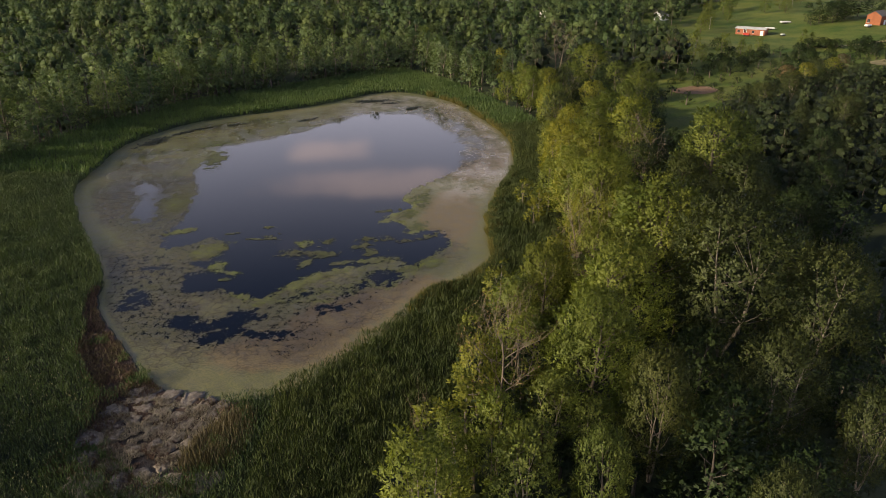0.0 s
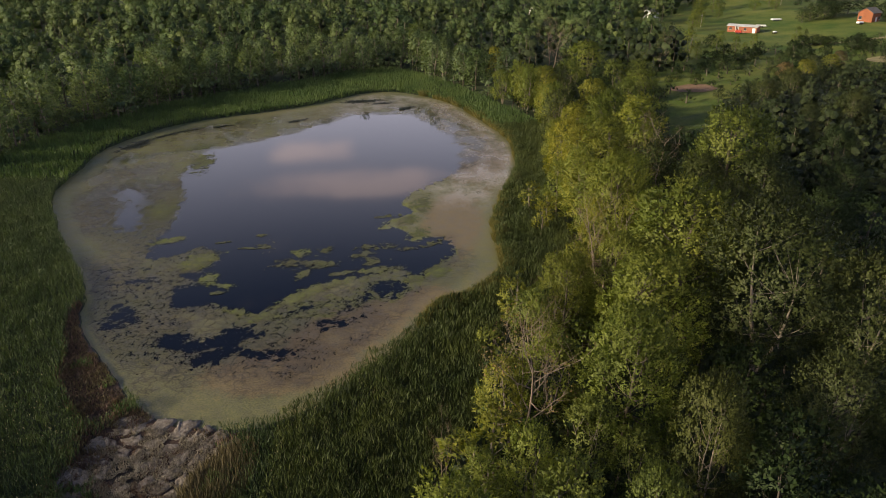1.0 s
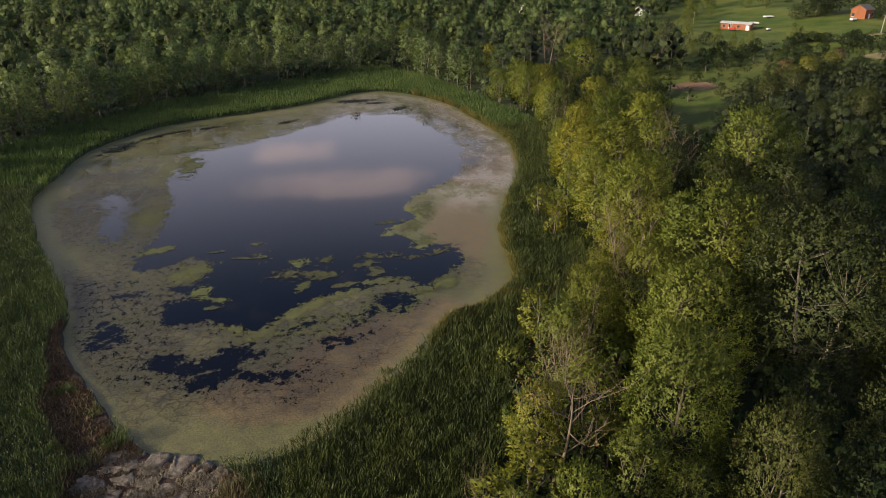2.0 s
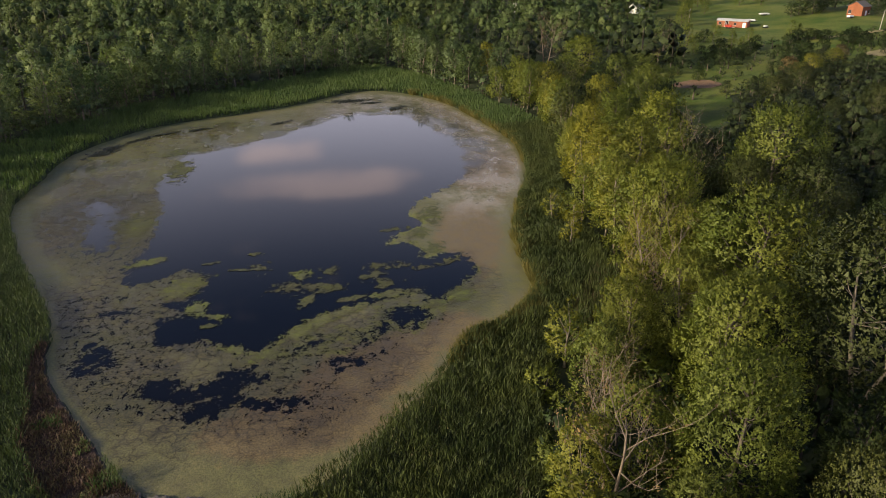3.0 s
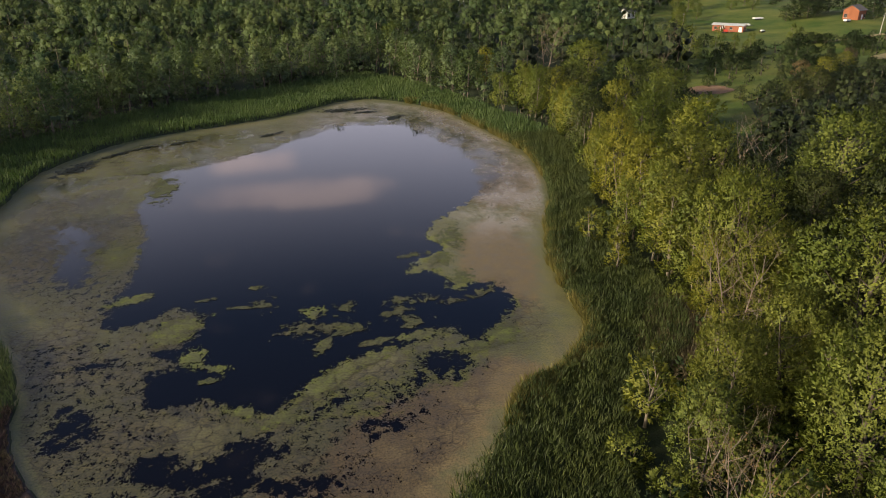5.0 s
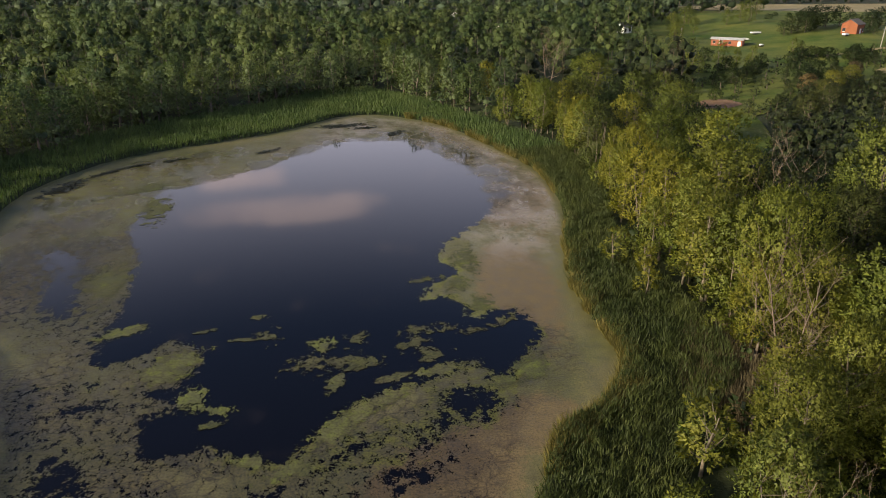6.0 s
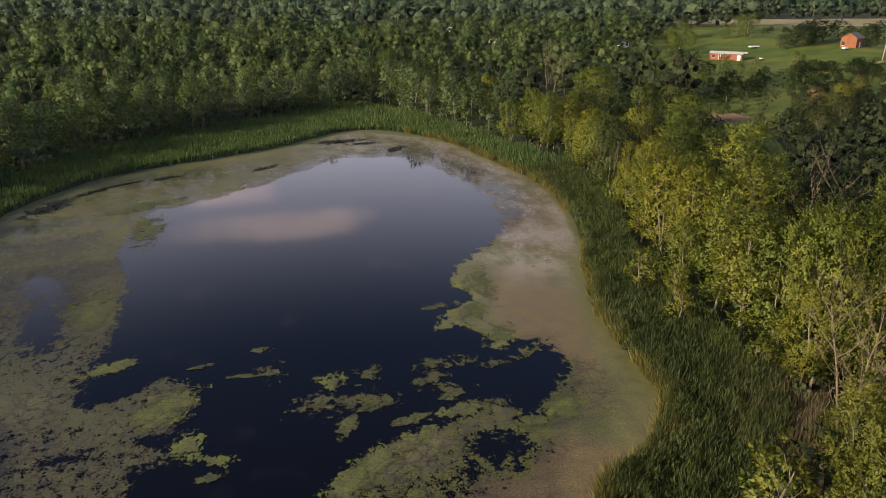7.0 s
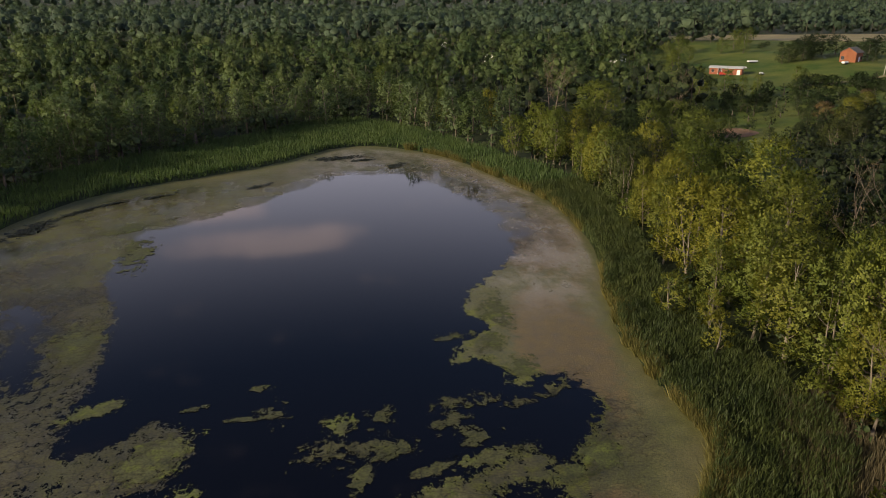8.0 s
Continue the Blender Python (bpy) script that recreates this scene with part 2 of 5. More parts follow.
def weed_skin(name, olive, tan, green, brown, amount, scale, rough, spec):
    """A floating skin of weed: olive to tan, yellow-green by the open water, rust brown where it dies."""
    m, tree, b = material(name)
    wide, mid, fine = noise_node(tree, 0.09, 4.0), noise_node(tree, 0.7, 5.0, 0.68), noise_node(tree, 5.0, 4.0, 0.75)
    col = mixed(tree, ramp(tree, wide, ((0.38, (0, 0, 0)), (0.62, (1, 1, 1)))), olive, tan)
    col = mixed(tree, ramp(tree, calc(tree, "ADD", named(tree, "brown"), calc(tree, "MULTIPLY", calc(tree, "SUBTRACT", mid, 0.5), 1.6)), ((0.35, (0, 0, 0)), (0.75, (1, 1, 1)))), col, brown)
    col = mixed(tree, ramp(tree, calc(tree, "ADD", named(tree, "green"), calc(tree, "MULTIPLY", calc(tree, "SUBTRACT", mid, 0.5), 2.6)), ((0.45, (0, 0, 0)), (0.85, (1, 1, 1)))), col, green)
    col = mixed(tree, 0.85, col, ramp(tree, mid, ((0.3, (0.62, 0.62, 0.62)), (0.7, (1.3, 1.3, 1.3)))), "MULTIPLY")
    drift = tree.nodes.new("ShaderNodeMapping")
    drift.inputs["Rotation"].default_value, drift.inputs["Scale"].default_value = (0, 0, 0.35), (0.22, 0.13, 1.0)
    tree.links.new(tree.nodes.new("ShaderNodeNewGeometry").outputs["Position"], drift.inputs["Vector"])
    streak = noise_node(tree, 1.0, 7.0, 0.68, drift.outputs[0])
    wet = calc(tree, "MULTIPLY", ramp(tree, streak, ((0.40, (0, 0, 0)), (0.57, (1, 1, 1)))), named(tree, "wet"))
    # pale streaks paint the low sky's sheen into the film's colour
    col = mixed(tree, calc(tree, "MULTIPLY", wet, 0.68), col, (0.36, 0.30, 0.225))
    dirt = ramp(tree, fine, ((0.38, (0.24, 0.24, 0.27)), (0.50, (0.85, 0.85, 0.85)), (0.70, (1.45, 1.42, 1.36))))
    bend = tree.nodes.new("ShaderNodeVectorMath")
    bend.operation = "MULTIPLY_ADD"
    place = tree.nodes.new("ShaderNodeNewGeometry").outputs["Position"]
    warp = tree.nodes.new("ShaderNodeTexNoise")
    warp.inputs["Scale"].default_value, warp.inputs["Detail"].default_value = 0.9, 4.0
    tree.links.new(place, warp.inputs["Vector"])
    tree.links.new(warp.outputs["Color"], bend.inputs[0])
    bend.inputs[1].default_value = (1.6, 1.6, 0.0)
    tree.links.new(place, bend.inputs[2])
    crack = tree.nodes.new("ShaderNodeTexVoronoi")
    crack.feature = "DISTANCE_TO_EDGE"
    crack.inputs["Scale"].default_value = 0.75
    tree.links.new(bend.outputs[0], crack.inputs["Vector"])
    seams = ramp(tree, crack.outputs["Distance"], ((0.0, (0.22, 0.21, 0.22)), (0.05, (0.8, 0.8, 0.8)), (0.16, (1.08, 1.08, 1.08))))
    col = mixed(tree, calc(tree, "MULTIPLY", ramp(tree, named(tree, "torn"), ((0.15, (0, 0, 0)), (0.6, (1, 1, 1)))), ramp(tree, wide, ((0.40, (0.15, 0.15, 0.15)), (0.56, (1, 1, 1))))), col, mixed(tree, 1.0, col, seams, "MULTIPLY"))
    rough_part = calc(tree, "ADD", calc(tree, "MULTIPLY", named(tree, "torn"), 0.55), 0.45)
    n = tree.nodes.new("ShaderNodeMix")
    n.data_type, n.blend_type = "RGBA", "MULTIPLY"
    tree.links.new(rough_part, n.inputs["Factor"])
    tree.links.new(col, n.inputs["A"])
    tree.links.new(dirt, n.inputs["B"])
    tree.links.new(mixed(tree, 1.0, n.outputs["Result"], ramp(tree, named(tree, "torn"), ((0.25, (1.0, 1.0, 1.0)), (0.85, (0.54, 0.52, 0.55)))), "MULTIPLY"), b.inputs["Base Color"])
    dull = ramp(tree, mid, ((0.35, (rough - 0.04,) * 3), (0.65, (rough + 0.2,) * 3)))
    tree.links.new(mixed(tree, calc(tree, "MULTIPLY", wet, 0.8), dull, (0.16, 0.16, 0.16)), b.inputs["Roughness"])
    tree.links.new(calc(tree, "ADD", calc(tree, "MULTIPLY", wet, 0.35), spec), b.inputs["Specular IOR Level"])
    bump(tree, b, fine, 0.8, 0.06)
    ragged_rim(tree, b, amount, scale)
    return m


FILM = weed_skin("duckweed_film", (0.134, 0.136, 0.050), (0.160, 0.146, 0.064), (0.168, 0.180, 0.036), (0.168, 0.128, 0.060), 5.2, 1.15, 0.42, 0.34)
ALGAE = weed_skin("bright_algae", (0.104, 0.118, 0.040), (0.140, 0.142, 0.056), (0.138, 0.162, 0.034), (0.095, 0.088, 0.038), 6.0, 1.6, 0.6, 0.3)

m_water, tree, b = material("pond_water")
b.inputs["Base Color"].default_value = (0.003, 0.003, 0.005, 1)
b.inputs["Roughness"].default_value, b.inputs["IOR"].default_value = 0.045, 1.333
bump(tree, b, noise_node(tree, 1.6, 3.0), 0.06, 0.02)
WATER = m_water

# ---- numpy helpers: smooth noise, shapes, meshes ----
RNG = np.random.default_rng(7)


def hash01(i, j, seed):
    h = (i * 374761393 + j * 668265263 + seed * 974634713) & 0xFFFFFFFF
    h = ((h ^ (h >> 13)) * 1274126177) & 0xFFFFFFFF
    return ((h ^ (h >> 16)) & 0xFFFF) / 65535.0


def vnoise(x, y, size, seed=0, octaves=3):
    """Value noise, -1 to 1, whose largest features are `size` metres across."""
    x, y = np.asarray(x, float) / size, np.asarray(y, float) / size
    total, amp, norm = 0.0, 1.0, 0.0
    for o in range(octaves):
        i, j = np.floor(x).astype(np.int64), np.floor(y).astype(np.int64)
        u, v = x - i, y - j
        u, v = u * u * (3 - 2 * u), v * v * (3 - 2 * v)
        s = seed * 31 + o
        n = (hash01(i, j, s) * (1 - u) + hash01(i + 1, j, s) * u) * (1 - v) + (hash01(i, j + 1, s) * (1 - u) + hash01(i + 1, j + 1, s) * u) * v
        total, norm = total + amp * (2 * n - 1), norm + amp
        x, y, amp = x * 2.03 + 17.1, y * 2.03 + 9.7, amp * 0.55
    return total / norm


def smooth(v, lo, hi):
    k = np.clip((np.asarray(v, float) - lo) / (hi - lo), 0, 1)
    return k * k * (3 - 2 * k)


# the pond: radii of its shore every ten degrees round a centre, from the east turning north
POND = np.array((-17.0, 110.0))
RADII = np.array([24.6, 25.6, 27.9, 31.9, 39.9, 50.5, 65.0, 80.3, 101.5, 111.3,
                  96.0, 89.0, 87.0, 81.3, 73.4, 63.0, 56.8, 49.5, 43.6, 39.6,
                  37.5, 37.0, 38.3, 41.0, 43.0, 47.0, 50.2, 48.6, 40.6, 35.0,
                  30.7, 30.2, 29.8, 28.4, 26.0, 24.8])
WIDTHS = np.array([10.5, 9.5, 9.0, 10.0, 11.5, 13.5, 16.0, 16.5, 20.0, 36.0,
                   34.0, 28.0, 22.0, 18.0, 20.0, 24.0, 26.0, 30.0, 34.0, 38.0,
                   42.0, 46.0, 48.0, 48.0, 48.0, 46.0, 42.0, 32.0, 24.0, 18.5,
                   11.0, 9.5, 9.0, 9.5, 10.5, 11.0])


def around(values, angle):
    """Smooth closed curve through values that stand every ten degrees."""
    a = np.degrees(np.asarray(angle, float)) % 360 / 10
    i = np.floor(a).astype(int)
    u = a - i
    p = [values[(i + k) % 36] for k in (-1, 0, 1, 2)]
    return p[1] + 0.5 * u * (p[2] - p[0] + u * (2 * p[0] - 5 * p[1] + 4 * p[2] - p[3] + u * (3 * (p[1] - p[2]) + p[3] - p[0])))


def shore_radius(angle):
    return around(RADII, angle) + 0.7 * vnoise(40 * np.cos(angle), 40 * np.sin(angle), 4.0, 5, 3)


def polar(x, y):
    dx, dy = np.asarray(x, float) - POND[0], np.asarray(y, float) - POND[1]
    return np.hypot(dx, dy), np.arctan2(dy, dx)


def from_shore(x, y):
    """Metres outward from the shore, measured along the ray from the pond's centre (inside: minus)."""
    r, a = polar(x, y)
    return r - shore_radius(a)


def height(x, y):
    """The lie of the land."""
    x, y = np.asarray(x, float), np.asarray(y, float)
    d = from_shore(x, y)
    z = np.where(d < 0, -1.2 * smooth(-d, 0, 6) - 0.02, 0.05 + 0.35 * smooth(d, 0, 14))
    z = z + 4.0 * smooth(d, 25, 150) + 4.5 * smooth(d, 130, 330) + 0.5 * vnoise(x, y, 45, 3) * smooth(d, 15, 80)
    z = z + 2.4 * smooth(x, 138, 185) * smooth(y, 220, 300)
    far = smooth(d, 450, 2600)
    return z + far * (14 + 34 * (0.5 + 0.5 * vnoise(x, y, 900, 8, 2))) + 22 * smooth(d, 2600, 4200)


def mesh_of(name, verts, faces, mats, index=None, soft=False, normals=None):
    """A mesh from arrays; faces: one array, or several, of corner numbers."""
    me = bpy.data.meshes.new(name)
    verts = np.asarray(verts, np.float32)
    groups = faces if isinstance(faces, list) else [faces]
    groups = [np.asarray(g, np.int32) for g in groups if len(g)]
    loops = np.concatenate([g.ravel() for g in groups])
    sizes = np.concatenate([np.full(len(g), g.shape[1], np.int32) for g in groups])
    me.vertices.add(len(verts))
    me.vertices.foreach_set("co", verts.ravel())
    me.loops.add(len(loops))
    me.loops.foreach_set("vertex_index", loops)
    me.polygons.add(len(sizes))
    me.polygons.foreach_set("loop_start", (np.cumsum(sizes) - sizes).astype(np.int32))
    for m in mats:
        me.materials.append(m)
    if index is not None:
        me.polygons.foreach_set("material_index", np.asarray(index, np.int32))
    me.polygons.foreach_set("use_smooth", np.full(len(sizes), soft))
    me.update(calc_edges=True)
    if normals is not None:
        me.polygons.foreach_set("use_smooth", np.full(len(sizes), True))
        me.normals_split_custom_set_from_vertices(np.asarray(normals, np.float32))
    return me


def bm_mesh(name, bm, mats):
    me = bpy.data.meshes.new(name)
    bmesh.ops.recalc_face_normals(bm, faces=bm.faces)
    bm.to_mesh(me)
    bm.free()
    for m in mats if isinstance(mats, (list, tuple)) else [mats]:
        me.materials.append(m)
    return me


def part(name, bm, mats, parent, label=""):
    """Links a bmesh as one mesh object under a thing or a part."""
    ob = new(name, bm_mesh(name, bm, mats))
    ob.parent = parent
    return tagged(ob, label)


def cut_sheet(field, xs, ys, z, run=400):
    """A flat skin where field > 0 (nodes of a grid): whole cells in rows, the rim cut cell by cell."""
    inside = field > 0
    corners = np.stack([inside[:-1, :-1], inside[:-1, 1:], inside[1:, 1:], inside[1:, :-1]])
    count = corners.sum(0)
    verts, quads, tris = [], [], []

    def vert(x, y):
        verts.append((x, y, z(x, y) if callable(z) else z))
        return len(verts) - 1

    for j in range(count.shape[0]):
        row = count[j]
        full = np.flatnonzero(row == 4)
        if len(full):
            starts = np.split(full, np.flatnonzero(np.diff(full) > 1) + 1)
            for s in starts:
                for k in range(0, len(s), run):
                    a, b2 = s[k], s[min(k + run, len(s)) - 1] + 1
                    quads.append((vert(xs[a], ys[j]), vert(xs[b2], ys[j]), vert(xs[b2], ys[j + 1]), vert(xs[a], ys[j + 1])))
        for i in np.flatnonzero((row > 0) & (row < 4)):
            c = ((xs[i], ys[j], field[j, i]), (xs[i + 1], ys[j], field[j, i + 1]), (xs[i + 1], ys[j + 1], field[j + 1, i + 1]), (xs[i], ys[j + 1], field[j + 1, i]))
            poly = []
            for k in range(4):
                p, q = c[k], c[(k + 1) % 4]
                if p[2] > 0:
                    poly.append((p[0], p[1]))
                if (p[2] > 0) != (q[2] > 0):
                    u = p[2] / (p[2] - q[2])
                    poly.append((p[0] + u * (q[0] - p[0]), p[1] + u * (q[1] - p[1])))
            ids = [vert(*p) for p in poly]
            for k in range(1, len(ids) - 1):
                tris.append((ids[0], ids[k], ids[k + 1]))
    return verts, [quads, tris]


def grid(x0, x1, y0, y1, cell):
    xs, ys = np.arange(x0, x1 + cell, cell), np.arange(y0, y1 + cell, cell)
    return xs, ys, *np.meshgrid(xs, ys)


# ---- the ground: one sheet from the pond's bed to the horizon ----
TURN = 360
ang = np.arange(TURN) * 2 * math.pi / TURN
rad = shore_radius(ang)
rings = [rad * k for k in (0.35, 0.7, 0.88, 0.96)] + [rad + o for o in (0.0, 0.5, 1.5, 3, 5, 8, 12, 17, 23, 30, 40, 52, 66, 82, 100, 112, 124, 136, 148, 160, 172, 184, 196, 208, 220, 232, 245, 260, 280, 300, 360, 430, 520, 640, 800, 1000, 1250, 1600, 2000, 2500, 3100, 3800, 4600)]
gx = np.concatenate([POND[0] + r * np.cos(ang) for r in rings])
gy = np.concatenate([POND[1] + r * np.sin(ang) for r in rings])
gz = height(gx, gy)
base = np.arange(len(rings) - 1)[:, None] * TURN + np.arange(TURN)[None]
nxt = np.arange(len(rings) - 1)[:, None] * TURN + ((np.arange(TURN) + 1) % TURN)[None]
quads = np.stack([base, base + TURN, nxt + TURN, nxt], -1).reshape(-1, 4)
hub = len(gx)
fan = np.stack([np.full(TURN, hub), np.arange(TURN), (np.arange(TURN) + 1) % TURN], -1)
ground = new("ground", mesh_of("ground", np.stack([np.append(gx, POND[0]), np.append(gy, POND[1]), np.append(gz, -1.2)], -1), [quads, fan], [SOIL], soft=True))
tagged(ground, "dark damp ground under reeds and woodland", "ground", kind="structure")

ring = rad + 0.35
rx, ry = POND[0] + ring * np.cos(ang), POND[1] + ring * np.sin(ang)
water = new("water", mesh_of("water", np.stack([np.append(rx, POND[0]), np.append(ry, POND[1]), np.zeros(TURN + 1)], -1), np.stack([np.full(TURN, TURN), np.arange(TURN), (np.arange(TURN) + 1) % TURN], -1), [WATER]))
tagged(water, "still dark pond water mirroring evening sky and clouds", "water", kind="structure")

# ---- floating weed on the pond ----


def blob(x, y, cx, cy, a, b2, turn):
    """1 in the middle of an ellipse, 0 at its rim; a lies across, b2 along the direction `turn` in degrees."""
    t = radians(turn)
    u, v = (x - cx) * math.cos(t) + (y - cy) * math.sin(t), -(x - cx) * math.sin(t) + (y - cy) * math.cos(t)
    return 1 - np.hypot(u / b2, v / a)


# the open water's outline, from its far left corner along the near side to the right, and back along the far side
WEST_RIM = [
    (-41.6, 165.0), (-50.0, 158.0), (-50.9, 141.3), (-46.1, 125.8), (-45.1, 117.6), (-44.4, 110.5), (-44.7, 107.3), (-43.8, 101.5),
    (-42.2, 99.2), (-39.1, 100.4), (-37.5, 103.2), (-34.6, 103.2), (-33.2, 101.6), (-33.4, 96.4), (-35.3, 94.4), (-37.4, 93.7),
    (-34.9, 92.7), (-32.8, 91.0), (-36.3, 89.9), (-34.9, 84.9), (-31.1, 85.5), (-28.5, 84.3), (-25.5, 82.7), (-23.6, 83.1),
    (-21.3, 86.6), (-19.8, 88.3), (-17.7, 90.2), (-15.5, 91.9),
]
EAST_RIM = [
    (-13.0, 93.0), (-10.7, 94.1), (-8.1, 95.6), (-6.2, 96.7), (-5.9, 93.3), (-4.2, 92.8), (-2.6, 95.5), (-0.1, 98.9), (0.9, 102.9),
    (-0.2, 106.5), (-3.0, 106.8), (-5.3, 105.0), (-5.7, 108.4), (-8.3, 111.2), (-10.4, 110.6), (-6.4, 117.7), (-7.2, 123.1),
    (-4.9, 130.1), (-1.5, 134.0), (2.5, 140.0), (4.5, 150.0), (4.0, 162.0), (0.0, 176.0), (-5.0, 187.0), (-12.0, 192.0),
    (-21.4, 191.0), (-30.5, 179.0), (-37.0, 169.0),
]
WEST_BAY = [(-60.9, 131.9), (-57.2, 132.7), (-52.2, 127.6), (-50.9, 120.1), (-49.7, 114.4), (-47.0, 109.1), (-50.1, 108.6), (-53.7, 113.1), (-55.9, 120.6)]
# smaller holes in the weed: centre, half width across, half length along, direction
HOLES = [
    (-8.0, 89.0, 2.3, 2.7, 90.0), (-11.3, 86.6, 1.0, 2.6, 52.0), (-40.1, 82.0, 1.9, 3.4, 122.0), (-32.3, 76.0, 1.7, 2.1, 100.0),
    (-26.0, 77.0, 1.8, 3.2, 35.0), (-26.6, 73.4, 1.7, 2.6, 60.0), (-21.3, 73.4, 1.0, 2.2, 0.0), (-16.0, 77.6, 0.5, 1.8, 68.0),
    (-14.2, 80.6, 0.4, 1.6, 20.0), (-20.0, 82.6, 0.7, 2.2, 40.0), (-29.4, 75.2, 1.2, 1.4, 0.0), (-17.2, 74.2, 0.5, 1.4, 20.0),
    (-41.6, 92.5, 0.7, 2.4, 10.0), (-44.5, 96.0, 0.5, 1.8, 0.0),
]


def plan_depth(x, y, outline):
    """Metres from the rim of a closed outline: plus inside, minus outside."""
    near, inside = np.full(np.shape(x), 1e9), np.zeros(np.shape(x), bool)
    for (ax, ay), (bx, by) in zip(outline, outline[1:] + outline[:1]):
        ex, ey = bx - ax, by - ay
        u = np.clip(((x - ax) * ex + (y - ay) * ey) / (ex * ex + ey * ey), 0, 1)
        near = np.minimum(near, np.hypot(x - ax - u * ex, y - ay - u * ey))
        if ey:
            inside ^= ((ay > y) != (by > y)) & (x < ax + (y - ay) * ex / ey)
    return np.where(inside, near, -near)


def open_water(x, y):
    """Plus over open water, minus under weed; roughly metres from the rim."""
    f = np.maximum(plan_depth(x, y, WEST_RIM + EAST_RIM), plan_depth(x, y, WEST_BAY) * 0.5 - 0.3)
    for o in HOLES:
        f = np.maximum(f, blob(x, y, *o) * min(o[2], o[3]) * 0.7 - 0.05)
    return f + (0.5 + 1.6 * smooth(y, 120, 160)) * vnoise(x, y * 1.3, 7.0, 21, 3) + 0.9 * vnoise(x, y, 1.9, 22, 3) + 0.7 * smooth(y, 112, 100) * vnoise(x, y, 0.9, 23, 2) + 2.4 * smooth(x, -12, -6) * smooth(y, 106, 112) * smooth(y, 142, 132) * vnoise(x, y, 2.6, 24, 3)


def skin(name, xs, ys, fields, lift, mat, label, category, group="", kind=""):
    """A floating sheet of the cells where the field "cover" is not far below 0; the fields go with its vertices."""
    cover = fields["cover"]
    near = cover > -0.75
    cells = near[:-1, :-1] | near[:-1, 1:] | near[1:, 1:] | near[1:, :-1]
    j, i = np.nonzero(cells)
    if not len(j):
        return None
    w = len(xs)
    quads = np.stack([j * w + i, j * w + i + 1, (j + 1) * w + i + 1, (j + 1) * w + i], -1)
    ids, back_ = np.unique(quads, return_inverse=True)
    GX, GY = np.meshgrid(xs, ys)
    vs = np.stack([GX.ravel()[ids], GY.ravel()[ids], np.full(len(ids), lift)], -1)
    me = mesh_of(name, vs, back_.reshape(-1, 4), [mat])
    for key in ("cover", "torn", "brown", "green", "wet", "thin"):
        at = me.attributes.new(key, "FLOAT", "POINT")
        at.data.foreach_set("value", np.asarray(fields.get(key, 0 * cover), np.float32).ravel()[ids])
    return tagged(new(name, me), label, category, group, kind)


xs, ys, X, Y = grid(-78, 20, 55, 226, 0.4)
shore_d = from_shore(X, Y)
openness = open_water(X, Y)
inland = np.maximum(smooth(-shore_d, 1.5, 6.0), smooth(-shore_d, 0.2, 1.6) * smooth(X, -27, -33) * smooth(Y, 110, 96))
near_part = smooth(Y, 128, 86)
torn = np.clip(0.42 * near_part + 0.20 * smooth(X, -30, -40) * near_part + 0.52 * smooth(-openness, 3.2, 0.4) * (0.35 + 0.65 * near_part) + 0.4 * smooth(X, -26, -44) * smooth(Y, 150, 110), 0, 1) * inland
torn = np.clip(torn + 0.5 * smooth(blob(X, Y, -58, 130, 13, 26, 100.0), 0.0, 0.5) * inland + 0.45 * vnoise(X, Y, 7, 33, 3) * inland, 0, 1)
band = np.maximum.reduce([blob(X, Y, *o) for o in ((-12.0, 79.5, 6.5, 12.5, 52.0), (-18.0, 70.5, 5.5, 11.0, 12.0), (1.0, 113.0, 6.0, 18.0, 85.0), (8.0, 145.0, 6.5, 16.0, 72.0), (-3.5, 86.0, 4.5, 6.0, 30.0))])
fields = {
    "cover": np.minimum(-openness, (0.36 - shore_d) * 3 + 0.9),
    "torn": torn,
    "brown": np.maximum(smooth(band, -0.25, 0.55) * 0.95, 0.55 * smooth(-shore_d, 18, 6) * smooth(X, -6, 2) * smooth(Y, 92, 105) * smooth(-shore_d, 2.6, 5.5)),
    "green": (1 - 0.6 * smooth(band, 0.2, 0.6)) * np.clip(0.95 * smooth(-openness, 1.9, 0.2) * smooth(Y, 150, 110) * smooth(Y, 78, 84) * (1 - 0.75 * smooth(X, -26, -33)) + 0.4 * smooth(X, -25, -55) * smooth(Y, 125, 150), 0, 1) * inland,
}
# where the film is glossy and takes the painted pale sky sheen
fields["wet"] = np.clip(smooth(X, -6, 3) * smooth(Y, 114, 134) * smooth(-shore_d, 0.5, 3.0) + 0.6 * smooth(Y, 162, 185) * smooth(X, -34, -20) * inland, 0, 1)
west_sheen = blob(X, Y, -66.0, 143.0, 8.0, 14.0, 82.0)
fields["thin"] = np.clip(0.2 * smooth(west_sheen, -0.3, 0.5) + 0.6 * smooth(X, -60, -40) * smooth(-openness, 7.0, 0.0) * smooth(Y, 138, 158) + 0.75 * smooth(Y, 128, 152) * smooth(-openness, 14.0, 0.0) * smooth(X, -20, -4) + 0.35 * smooth(Y, 160, 182) * smooth(-shore_d, 3.0, 10.0)
                         + 0.45 * smooth(Y, 104, 130) * smooth(X, -38, -50) * smooth(-shore_d, 2.0, 8.0), 0, 0.9)
fields["cover"] = np.where(shore_d > 0.36, -2.0, fields["cover"])
skin("duckweed_film", xs, ys, fields, 0.012, FILM, "olive tan skin of duckweed and dying weed on the pond", "duckweed", kind="stuff")

